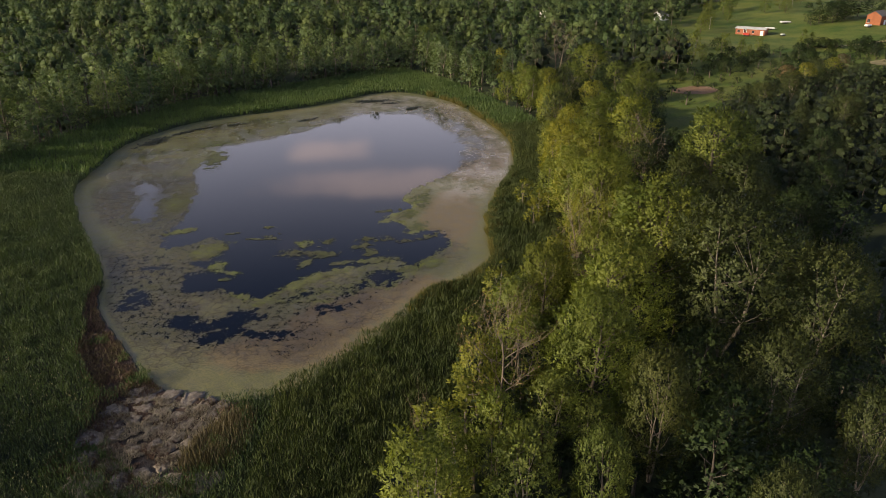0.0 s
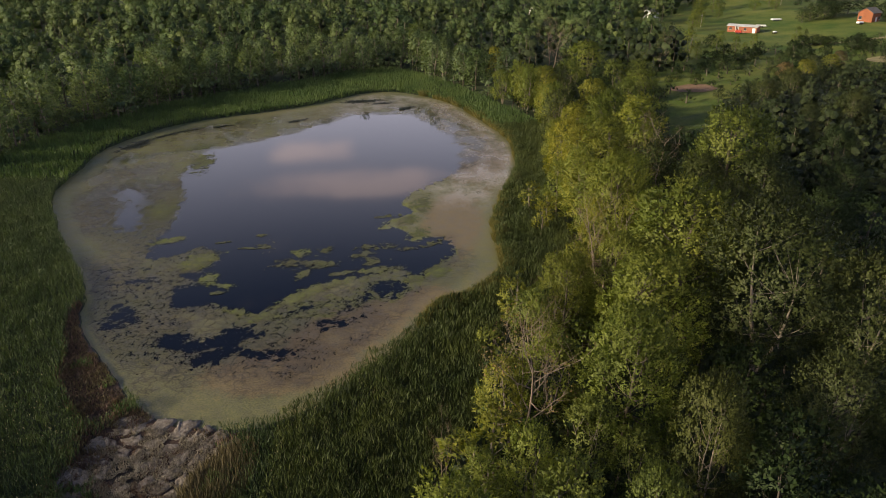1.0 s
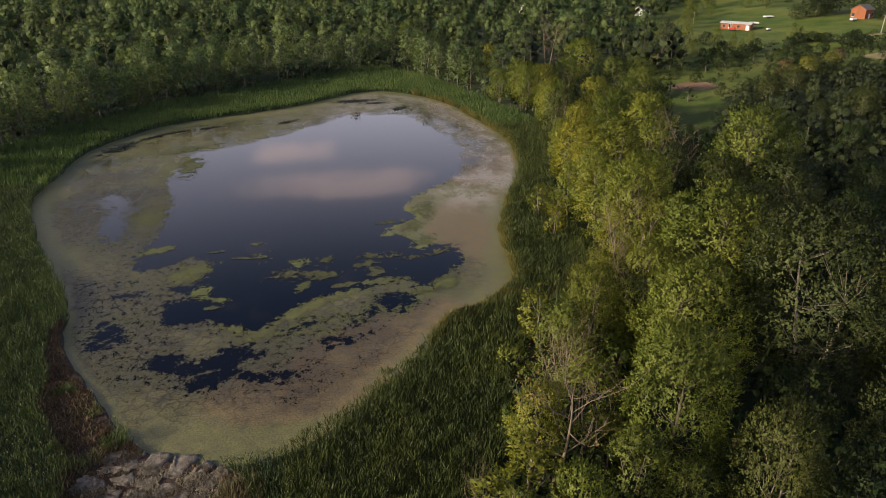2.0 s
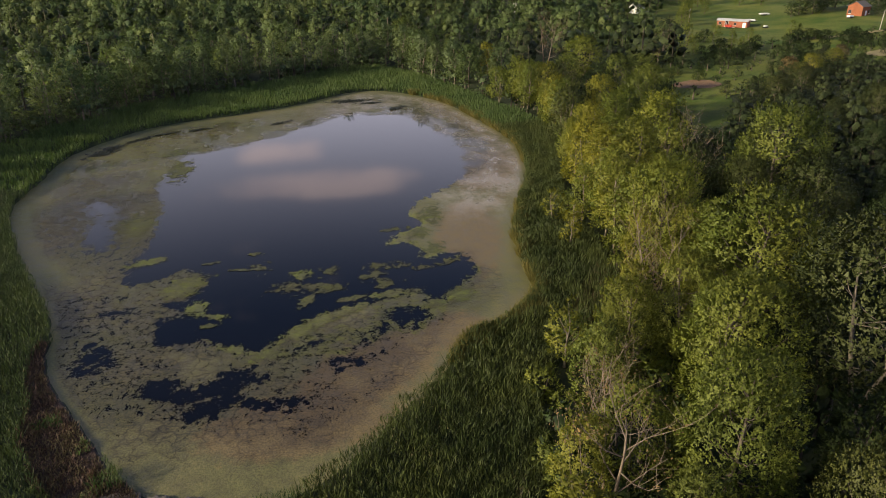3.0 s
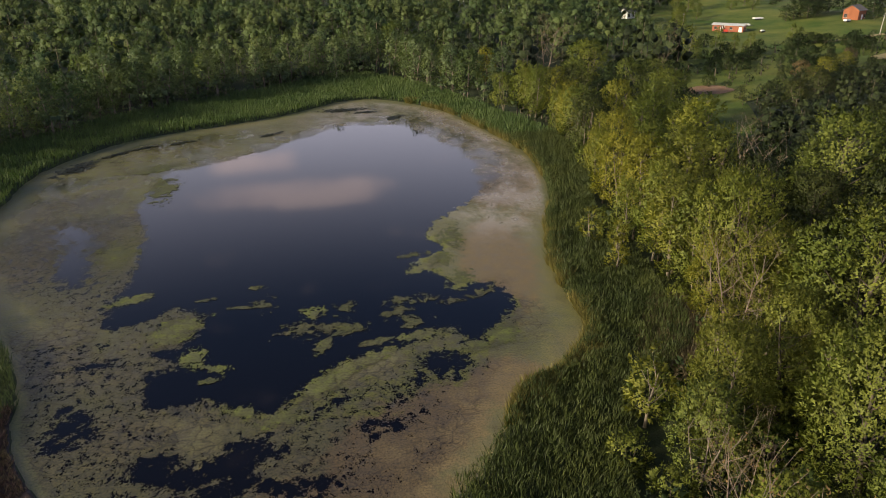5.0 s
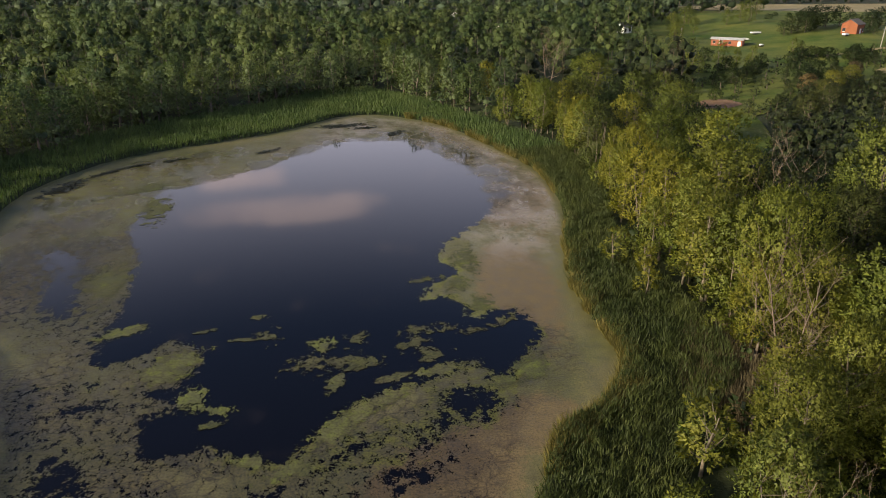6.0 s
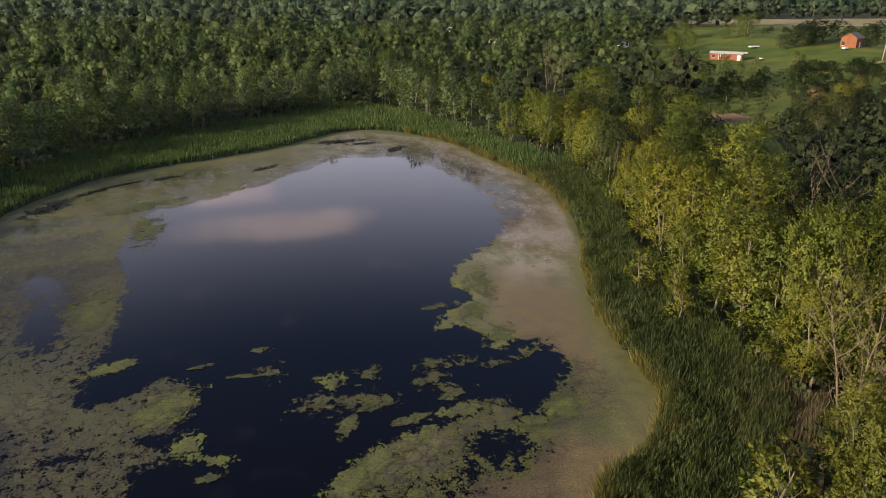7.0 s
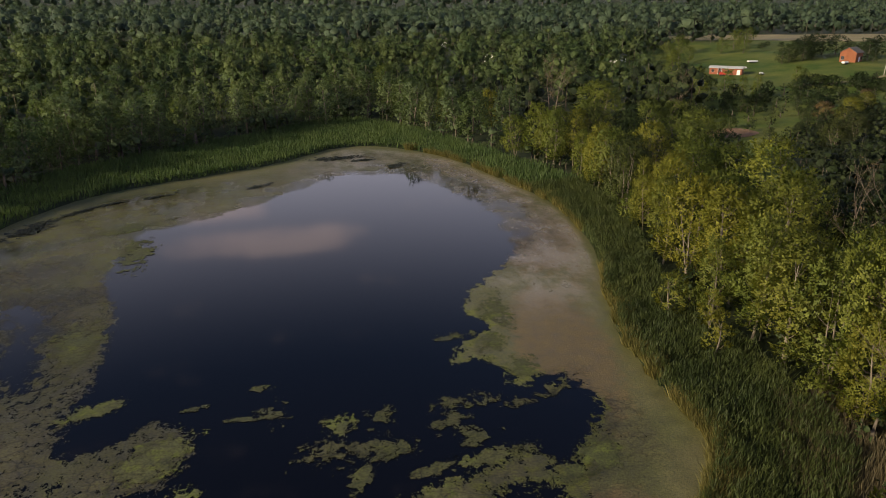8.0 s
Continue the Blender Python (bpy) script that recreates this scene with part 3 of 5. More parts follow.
# bright algae islands: ellipse as above, and how broken it is
ISLANDS = [
    (-3.6, 121.9, 1.9, 5.2, 86, 0.4), (-5.9, 114.2, 1.5, 3.2, 70, 0.5), (-9.6, 116.0, 0.9, 2.4, 20, 0.8), (-4.3, 108.8, 1.7, 2.2, 80, 0.4),
    (-1.8, 94.2, 1.7, 2.0, 70, 0.3), (-5.2, 92.0, 0.9, 1.9, 10, 0.5), (-10.6, 95.0, 0.9, 2.4, 18, 0.4), (-14.9, 94.3, 0.8, 1.9, 20, 0.7),
    (-20.1, 87.0, 1.4, 2.9, 48, 0.2), (-17.7, 89.4, 1.4, 2.4, 42, 0.2), (-15.2, 91.0, 1.2, 2.0, 35, 0.3), (-23.3, 81.9, 0.9, 2.3, 20, 0.3),
]
ISLANDS_NEAR = [
    (-26.6, 83.5, 0.9, 1.1, 0, 0.3), (-32.5, 92.8, 1.3, 1.7, 95, 0.1), (-30.2, 90.9, 0.8, 1.8, 165, 0.3), (-35.6, 98.8, 2.0, 3.6, 60, 0.3),
    (-42.2, 106.3, 1.4, 2.6, 30, 0.4), (-47.8, 120.0, 2.4, 6.5, 100, 0.6), (-28.6, 108.1, 0.6, 1.2, 0, 0.6), (-27.2, 103.7, 1.3, 1.8, 60, 0.9),
    (-29.6, 103.2, 0.4, 1.6, 0, 0.8), (-21.6, 101.2, 1.3, 1.4, 90, 0.2), (-22.4, 97.2, 1.8, 2.2, 0, 1.0), (-19.0, 97.6, 1.6, 2.4, 0, 1.0),
]
ISLANDS_FAR = [
    (-18.1, 101.8, 1.2, 1.5, 60, 1.0), (-20.2, 94.0, 0.8, 2.0, 75, 0.6), (-17.2, 97.4, 1.1, 1.6, 20, 0.9), (-11.5, 103.3, 1.3, 2.2, 20, 0.9),
    (-12.3, 100.6, 1.3, 2.0, 30, 0.9), (-11.0, 98.0, 1.4, 2.0, 20, 0.8), (-8.4, 103.4, 0.9, 1.5, 10, 0.9), (-6.2, 102.4, 0.8, 1.3, 20, 0.9),
    (-49.0, 148.0, 2.2, 7.0, 96, 0.5), (-53.0, 160.0, 2.0, 7.0, 40, 0.6), (-30.5, 88.6, 0.5, 1.0, 20, 0.9), (-33.6, 105.6, 0.4, 1.4, 15, 0.9),
    (-2.5, 104.0, 0.9, 1.8, 40, 0.9),
]
for n, (cx, cy, a, b2, turn, broken) in enumerate(ISLANDS + ISLANDS_NEAR + ISLANDS_FAR):
    reach = max(a, b2) * 1.5
    axs, ays, AX, AY = grid(cx - reach, cx + reach, cy - reach, cy + reach, 0.22 if reach < 6 else 0.4)
    fld = blob(AX, AY, cx, cy, a, b2, turn) * 1.6 - 0.1 - 0.5 * broken + (0.7 + 1.3 * broken) * vnoise(AX, AY, 1.5 - 0.7 * broken, 60 + n, 3)
    dull = 0.6 if n in (15, 17) else 0.1
    broke = "scattered scraps of" if broken > 0.7 else "ragged patch of"
    skin("algae_patch", axs, ays, {"cover": fld, "torn": np.full(fld.shape, 0.25 + 0.5 * broken), "brown": np.full(fld.shape, dull * 0.7), "green": np.full(fld.shape, 0.55 - 0.3 * broken)},
         0.034 + 0.0006 * n, ALGAE, broke + " yellow-green algae floating on dark water", "algae", "algae patches on the pond")

# dark curled lily leaves in drifts near the far shore
# the drift at (-8.6, 198.5) partly draws a far tree's dark mirror image
for cx, cy, a, b2, turn in ((-63.8, 170.6, 0.9, 4.2, 55), (-68.0, 161.0, 2.0, 5.5, 72), (-53.0, 179.0, 0.7, 3.0, 40), (-21.0, 208.0, 2.0, 6.5, 15), (-8.6, 198.5, 1.4, 3.2, 50), (-36.0, 184.0, 0.8, 3.5, 45), (-60.0, 175.0, 0.4, 3.0, 40), (-15.0, 205.0, 1.0, 3.0, 10)):
    vs, fs = [], []
    for _ in range(int(20 + 34 * a * b2 / 3)):
        t = radians(turn)
        u, w = RNG.normal(0, 0.45) * b2, RNG.normal(0, 0.45) * a
        px, py = cx + u * math.cos(t) - w * math.sin(t), cy + u * math.sin(t) + w * math.cos(t)
        s, spin, k0 = RNG.uniform(0.2, 0.55), RNG.uniform(0, 6.28), len(vs)
        for k in range(6):
            q = spin + k * math.pi / 3
            vs.append((px + s * math.cos(q), py + s * math.sin(q), 0.05 + (0.16 if k % 3 == 0 else 0.0) * RNG.uniform(0.2, 1)))
        vs.append((px, py, 0.04))
        fs += [(k0 + 6, k0 + k, k0 + (k + 1) % 6) for k in range(6)]
    tagged(new("lily_leaves", mesh_of("lily_leaves", vs, np.array(fs), [PAD_DARK])), "drift of dark curled lily leaves on the water", "water lily", "lily drifts", "stuff")

# ---- the banks: mud flat at the near end, dark mud along the left shore ----


def clear_patch(name, field, xs, ys, lift, mat, label, category, run=1):
    v, f = cut_sheet(field, xs, ys, lambda x, y: 0.0, run)
    v, back_ = np.unique(np.round(np.array(v), 3), axis=0, return_inverse=True)
    f = [back_.ravel()[np.array(g)] for g in f if len(g)]
    v[:, 2] = height(v[:, 0], v[:, 1]) + lift
    ob = new(name, mesh_of(name, v, f, [mat], soft=True))
    return tagged(ob, label, category, kind="structure")


def mud_field(x, y):
    f = np.maximum.reduce([blob(x, y, -27.5, 55.5, 7.5, 9.5, 100.0), blob(x, y, -37.5, 68.5, 3.0, 9.0, 122.0), blob(x, y, -43.5, 79.0, 1.7, 8.0, 115.0)])
    return f * 3 + 0.7 * vnoise(x, y, 3.5, 71, 3)


mxs, mys, MX, MY = grid(-56, -14, 42, 92, 0.5)
md = from_shore(MX, MY)
bank = clear_patch("mud_bank", np.minimum(mud_field(MX, MY) + 0.3, md + 0.1), mxs, mys, 0.06, MUD, "wet dark mud flat at the pond's drying end", "mud")
weed = np.minimum.reduce([mud_field(MX, MY) - 0.2, md - 0.15, 0.5 + 1.0 * vnoise(MX, MY, 2.0, 72, 3), 5.0 - md])
clear_patch("red_weed_bank", weed, mxs, mys, 0.14, MUD_RED, "red brown low weed on wet mud", "weeds")


def cushion(cell, centre, rng):
    """A cracked cushion of dried mud over one cell of the crust."""
    c, vs, fine_ = np.array(centre), [], []
    for k in range(len(cell)):
        a, e = np.array(cell[k]), np.array(cell[(k + 1) % len(cell)])
        parts_ = max(1, int(np.hypot(*(e - a)) / 0.35))
        fine_ += [a + (e - a) * i / parts_ for i in range(parts_)]
    cell = np.array(fine_)
    n = len(cell)
    rough = rng.uniform(0.84, 1.03, n)
    for scale, zz in ((1.0, -0.2), (0.95, 0.05), (0.78, 0.12), (0.4, 0.14)):
        ring_ = c + (cell - c) * (scale * rough)[:, None]
        vs += [(q[0], q[1], zz + rng.uniform(-0.08, 0.08)) for q in ring_]
    vs.append((c[0], c[1], 0.13 + rng.uniform(-0.05, 0.06)))
    q = [(l * n + i, l * n + (i + 1) % n, (l + 1) * n + (i + 1) % n, (l + 1) * n + i) for l in range(3) for i in range(n)]
    t = [(3 * n + i, 3 * n + (i + 1) % n, 4 * n) for i in range(n)]
    vs = np.array(vs)
    vs[:, 2] += height(vs[:, 0], vs[:, 1]) * 0 + float(height(c[0], c[1])) + 0.07
    return mesh_of("mud_cushion", vs, [np.array(q), np.array(t)], [MUD_DRY], soft=True)


def cell_round(p, others, gap):
    """The patch nearer to p than to the other seeds, less a crack's width."""
    poly = [(p[0] + 2.6 * math.cos(k * 0.5236), p[1] + 2.6 * math.sin(k * 0.5236)) for k in range(12)]
    for o in others:
        m, d = ((p[0] + o[0]) / 2, (p[1] + o[1]) / 2), (o[0] - p[0], o[1] - p[1])
        l = math.hypot(*d)
        if l > 5 or l < 1e-6:
            continue
        side = [((q[0] - m[0]) * d[0] + (q[1] - m[1]) * d[1]) / l + gap for q in poly]
        cut = []
        for k in range(len(poly)):
            a, c, sa, sc = poly[k], poly[(k + 1) % len(poly)], side[k], side[(k + 1) % len(poly)]
            if sa <= 0:
                cut.append(a)
            if (sa <= 0) != (sc <= 0):
                u = sa / (sa - sc)
                cut.append((a[0] + u * (c[0] - a[0]), a[1] + u * (c[1] - a[1])))
        poly = cut
    return poly


spots = []
for _ in range(9000):
    px, py = RNG.uniform(-38, -15), RNG.uniform(42, 66)
    if blob(px, py, -26.3, 54.5, 5.8, 9.5, 108.0) + 0.3 * float(vnoise(px, py, 4, 74, 2)) > 0.0 and from_shore(px, py) > 1.0 and all((px - a) ** 2 + (py - c) ** 2 > (1.35 + 1.0 * float(hash01(np.int64(px * 7), np.int64(py * 7), 3))) ** 2 for a, c in spots):
        spots.append((px, py))
for n, s0 in enumerate(spots):
    cell = cell_round(s0, [o for o in spots if o != s0], RNG.uniform(0.06, 0.18))
    if len(cell) > 2 and RNG.uniform() < 0.85:
        ob = new("mud_cushion", cushion(cell, s0, RNG))
        ob.parent = bank

# ---- clearings behind the trees on the right ----
cxs, cys, CX, CY = grid(44, 390, 144, 470, 3.0)


def meadow_field(x, y):
    f = np.maximum.reduce([blob(x, y, 150, 312, 46, 75, 8.0), blob(x, y, 112, 262, 30, 42, 45.0), blob(x, y, 84, 222, 13, 24, 60.0), blob(x, y, 63, 182, 7.0, 34, 68.0), blob(x, y, 190, 278, 26, 60, 10.0), blob(x, y, 152, 276, 42, 66, 18.0), blob(x, y, 245, 385, 62, 120, 12.0)])
    return f + 0.14 * vnoise(x, y, 25, 81, 3)


clear_patch("meadow", meadow_field(CX, CY) + 0.28, cxs, cys, 0.22, MEADOW, "mown green meadow round the farm buildings", "meadow")
fxs, fys, FX, FY = grid(170, 460, 400, 550, 4.0)
clear_patch("hay_field", blob(FX, FY, 310, 478, 46, 130, -4.0) + 0.1 * vnoise(FX, FY, 20, 82, 2), fxs, fys, 0.30, HAY, "pale mown hay field before a far wood", "field")
exs, eys, EX, EY = grid(62, 90, 198, 224, 0.8)
clear_patch("bare_earth", blob(EX, EY, 74.8, 211, 5.0, 6.5, 10.0) + 0.15 * vnoise(EX, EY, 4, 83, 2), exs, eys, 0.30, EARTH, "bare brown earth patch in the meadow", "earth")
pxs, pys, PX, PY = grid(140, 190, 270, 295, 1.0)
clear_patch("track", np.minimum(1.3 - np.abs(PY - 283 - 2.5 * np.sin(PX / 14)), 22 - np.abs(PX - 163)), pxs, pys, 0.30, HAY, "pale worn track across the meadow", "track")
pxs, pys, PX, PY = grid(120, 200, 205, 262, 2.0)
clear_patch("dry_meadow", blob(PX, PY, 168, 248, 9, 26, 12.0) + 0.15 * vnoise(PX, PY, 9, 84, 3), pxs, pys, 0.34, HAY, "dry straw coloured grass slope by the track", "meadow")

# ---- reeds: blades in one mesh a bed ----


def blades(pts, tall, wide, lean, rng, colour, name, label, droop=0.0, foot=0.0, rise=0.0):
    n = len(pts)
    x, y = pts[:, 0], pts[:, 1]
    z = np.maximum(height(x, y), -0.1) + rise
    turn, tip = rng.uniform(0, 2 * math.pi, n), rng.uniform(0, 2 * math.pi, n)
    h, w = tall * rng.uniform(0.75, 1.15, n), wide * rng.uniform(0.7, 1.3, n)
    low = h * foot * (rng.uniform(0, 1, n) < 0.75)
    z, h = z + low, h - low
    ux, uy = np.cos(turn) * w / 2, np.sin(turn) * w / 2
    off = h * lean * rng.uniform(0.2, 1.0, n)
    a = np.stack([x - ux, y - uy, z], -1)
    b2 = np.stack([x + ux, y + uy, z], -1)
    c = np.stack([x + np.cos(tip) * off, y + np.sin(tip) * off, z + h * (1 - droop)], -1)
    vs = np.stack([a, b2, c], 1).reshape(-1, 3)
    me = mesh_of(name, vs, np.arange(n)[:, None] * 3 + np.arange(3)[None], [colour])
    return tagged(new(name, me), label, "reeds", kind="stuff")


def scatter(n, box, keep, rng):
    p = np.stack([rng.uniform(box[0], box[1], n), rng.uniform(box[2], box[3], n)], -1)
    return p[keep(p[:, 0], p[:, 1])]


def bed(x, y):
    r, a = polar(x, y)
    d = r - shore_radius(a)
    return d, around(WIDTHS, a) + 2.0 * vnoise(x, y, 9, 91, 2)


def in_reeds(x, y):
    d, w = bed(x, y)
    return (d > -0.25) & (d < w) & (mud_field(x, y) < 0.25 + 0.5 * vnoise(x, y, 1.5, 92, 2))


def near_right(x, y):
    return in_reeds(x, y) & (x - POND[0] > (y - 60) * -0.05 + 0) & (y < 175)


def near_left(x, y):
    return in_reeds(x, y) & ~near_right(x, y) & (y < 135)


def far_bed(x, y):
    return in_reeds(x, y) & ~near_right(x, y) & (y >= 135)


rng = np.random.default_rng(11)
p = scatter(500000, (-17, 40, 40, 175), near_right, rng)
blades(p, 1.7 + 0.6 * vnoise(p[:, 0], p[:, 1], 1.3, 93, 2), 0.085, 0.75, rng, REED, "reed_bed", "dense dark green cattail bed along the pond's shore", foot=0.76)
p = scatter(520000, (-100, -14, 40, 136), near_left, rng)
p = p[rng.uniform(0, 1, len(p)) < 0.8]
blades(p, 1.3 + 0.5 * vnoise(p[:, 0], p[:, 1], 1.6, 94, 3), 0.09, 0.7, rng, REED_LEFT, "reed_bed", "dull green sedge and reed marsh beside the pond", foot=0.78)
p = scatter(230000, (-110, 45, 135, 262), far_bed, rng)
blades(p, 1.7 + 0.4 * vnoise(p[:, 0], p[:, 1], 4, 95, 2), 0.18, 0.5, rng, REED_FAR, "reed_bed", "green reed belt between far woodland and water", foot=0.5)


def fringe(x, y):
    r, a = polar(x, y)
    d, deg = r - shore_radius(a), np.degrees(a) % 360
    ok = ((deg > 292) | (deg < 84)) & (vnoise(x, y, 3.0, 96, 2) > -0.2)
    return ok & (d > -0.55) & (d < 1.7 + 2.0 * vnoise(x, y, 3, 97, 2))


p = scatter(900000, (-10, 20, 76, 225), fringe, rng)
p = p[:32000]
blades(p, 1.5 + 0.5 * vnoise(p[:, 0], p[:, 1], 2, 98, 2), 0.12, 0.6, rng, REED_DRY, "straw_reed_fringe", "straw yellow dry reeds at the water's edge", droop=0.15)


def low_weed(x, y):
    return (mud_field(x, y) > -0.3) & (from_shore(x, y) > 0.1) & (vnoise(x, y, 2.5, 103, 3) > -0.25) & (blob(x, y, -26.3, 54.5, 5.4, 8.5, 108.0) < 0.12 + 0.3 * vnoise(x, y, 2.5, 104, 2))


p = scatter(120000, (-38, -15, 42, 66), lambda x, y: (blob(x, y, -26.3, 54.5, 5.8, 9.5, 108.0) > 0.0) & (from_shore(x, y) > 1.0) & (vnoise(x, y, 1.3, 106, 2) > -0.1), rng)[:22000]
blades(p, 0.24 + 0.12 * vnoise(p[:, 0], p[:, 1], 1.0, 107, 2), 0.06, 1.1, rng, STUBBLE, "dead_stubble", "pale dead stubble on dried mud", rise=0.12)
p = scatter(300000, (-58, -14, 42, 95), low_weed, rng)[:42000]
r = scatter(60000, (-40, -15, 42, 66), lambda x, y: (blob(x, y, -26.3, 54.5, 6.6, 10.2, 108.0) > 0.0) & (from_shore(x, y) > 0.6) & (vnoise(x, y, 1.5, 106, 2) < -0.22), rng)[:8000]
blades(r, 0.26 + 0.12 * vnoise(r[:, 0], r[:, 1], 1.0, 108, 2), 0.10, 1.1, rng, RED_WEED, "bank_weed", "low red-brown leafy weeds in the cracks of dried mud", rise=0.06)
blades(p[::3], 0.42 + 0.25 * vnoise(p[::3, 0], p[::3, 1], 1.5, 105, 2), 0.14, 0.9, rng, REED_BROWN, "bank_weed", "low brown weeds on the muddy bank")
blades(p[1::3], 0.40 + 0.25 * vnoise(p[1::3, 0], p[1::3, 1], 1.0, 108, 2), 0.17, 1.1, rng, RED_WEED, "bank_weed", "low red-brown leafy weeds on the muddy bank")
q = p[2::3][vnoise(p[2::3, 0], p[2::3, 1], 4.0, 109, 2) > 0.25]
blades(q, 0.55 + 0.2 * vnoise(q[:, 0], q[:, 1], 1.0, 108, 2), 0.16, 0.9, rng, REED_FAR, "bank_weed", "clumps of fresh green weed on the muddy bank")


def brown_spots(x, y):
    d, w = bed(x, y)
    edge = np.maximum.reduce([blob(x, y, -20.5, 53.5, 2.6, 5.0, 70.0), blob(x, y, 17.0, 92.0, 4.5, 12.0, 66.0)])
    return (d > 0.6) & (edge + 0.3 * vnoise(x, y, 3, 99, 2) > 0.0)


p = scatter(220000, (-50, 22, 40, 100), brown_spots, rng)[:30000]
blades(p, 1.3 + 0.4 * vnoise(p[:, 0], p[:, 1], 2, 100, 2), 0.12, 0.5, rng, REED_BROWN, "brown_sedge", "brown dry sedge at the marsh edge")

# pale seed heads over the near marsh
p = scatter(60000, (-60, -5, 40, 78), lambda x, y: in_reeds(x, y) & (y < 76 + 0.15 * x) & (vnoise(x, y, 6, 120, 2) > -0.3), rng)[:1500]
n = len(p)
top = np.maximum(height(p[:, 0], p[:, 1]), 0) + rng.uniform(1.1, 1.55, n)
turn, s = rng.uniform(0, 6.28, n), rng.uniform(0.03, 0.07, n)
vs = np.stack([np.stack([p[:, 0] - s * np.cos(turn), p[:, 1] - s * np.sin(turn), top], -1), np.stack([p[:, 0], p[:, 1], top - 0.1], -1),
               np.stack([p[:, 0] + s * np.cos(turn), p[:, 1] + s * np.sin(turn), top], -1), np.stack([p[:, 0], p[:, 1], top + 0.12], -1)], 1).reshape(-1, 3)
tagged(new("seed_heads", mesh_of("seed_heads", vs, np.arange(n)[:, None] * 4 + np.arange(4)[None], [SEED])), "pale fluffy seed heads above the marsh", "reeds", kind="stuff")

# ---- trees ----


def tube(points, radii, sides):
    """Vertices and quads of a tapered limb through points."""
    vs, fs = [], []
    for i, (p, r) in enumerate(zip(points, radii)):
        d = Vector(points[min(i + 1, len(points) - 1)]) - Vector(points[max(i - 1, 0)])
        u = d.cross(Vector((0.31, 0.92, 0.23)))
        u = u.normalized() if u.length > 1e-6 else Vector((1, 0, 0))
        w = d.cross(u).normalized()
        for k in range(sides):
            q = 2 * math.pi * k / sides
            vs.append(tuple(Vector(p) + r * (math.cos(q) * u + math.sin(q) * w)))
    for i in range(len(points) - 1):
        for k in range(sides):
            a, c = i * sides + k, i * sides + (k + 1) % sides
            fs.append((a, c, c + sides, a + sides))
    return vs, fs


def limb(start, heading, length, lift, rng, steps=3, wander=0.18):
    pts, d = [Vector(start)], Vector(heading).normalized()
    for _ in range(steps):
        d = (d + Vector((rng.normal(0, wander), rng.normal(0, wander), lift + rng.normal(0, wander * 0.6)))).normalized()
        pts.append(pts[-1] + d * length / steps)
    return pts, d


def grow(seed, tall, spread, bare, limbs, twigs, profile, thick=0.22, lift=0.18, trunks=1, kind_near=True):
    """Trunk and limbs of a tree. Gives wood (vertices, quads) and the places of its leaf clumps: centre, direction, size."""
    rng = np.random.default_rng(seed)
    wood_v, wood_f, clumps = [], [], []

    def add(points, radii, sides):
        vs, fs = tube(points, radii, sides)
        k = len(wood_v)
        wood_v.extend(vs)
        wood_f.extend([tuple(i + k for i in f) for f in fs])

    for tr in range(trunks):
        lean = (rng.normal(0, 0.05), rng.normal(0, 0.05), 1) if trunks == 1 else (rng.normal(0, 0.22), rng.normal(0, 0.22), 1)
        top = tall * (0.92 if tr == 0 else rng.uniform(0.7, 0.9))
        pts, d = limb((rng.normal(0, 0.15) * (trunks - 1), rng.normal(0, 0.15) * (trunks - 1), -0.2), lean, top, 0.12, rng, 8, 0.07)
        add(pts, [thick * (1.25 - 1.15 * i / 8) / math.sqrt(trunks) + 0.015 for i in range(9)], 6)
        clumps.append((pts[-1], d, 0.9))
        for n in range(limbs // trunks):
            at = bare + (0.97 - bare) * (n + rng.uniform(0.1, 0.9)) / (limbs // trunks)
            k = min(int(at * 8), 7)
            p = pts[k].lerp(pts[k + 1], at * 8 - k)
            az = n * 2.399 + rng.normal(0, 0.35)
            rel = (at - bare) / (1 - bare)
            reach = spread * profile(rel) * rng.uniform(0.75, 1.15)
            rise = 0.25 + 0.75 * rel + rng.normal(0, 0.12)
            lp, ld = limb(p, (math.cos(az), math.sin(az), rise), reach, lift, rng)
            r0 = thick * (0.5 - 0.32 * rel) / math.sqrt(trunks) + 0.015
            add(lp, [r0, r0 * 0.7, r0 * 0.4, 0.012], 4 if kind_near else 3)
            clumps.append((lp[-1], ld, 1.0))
            clumps.append((lp[-2].lerp(lp[-1], 0.3), ld, 0.9))
            for m in range(twigs):
                q = lp[1 + m % 2].lerp(lp[2 + m % 2], rng.uniform(0, 1))
                td = (ld + Vector((rng.normal(0, 0.7), rng.normal(0, 0.7), rng.normal(0.15, 0.4)))).normalized()
                tp, tdd = limb(q, td, reach * rng.uniform(0.28, 0.5) + 0.3, lift, rng, 2)
                add(tp, [r0 * 0.35, r0 * 0.22, 0.01], 3)
                clumps.append((tp[-1], tdd, rng.uniform(0.6, 0.95)))
    return np.array(wood_v), np.array(wood_f), clumps


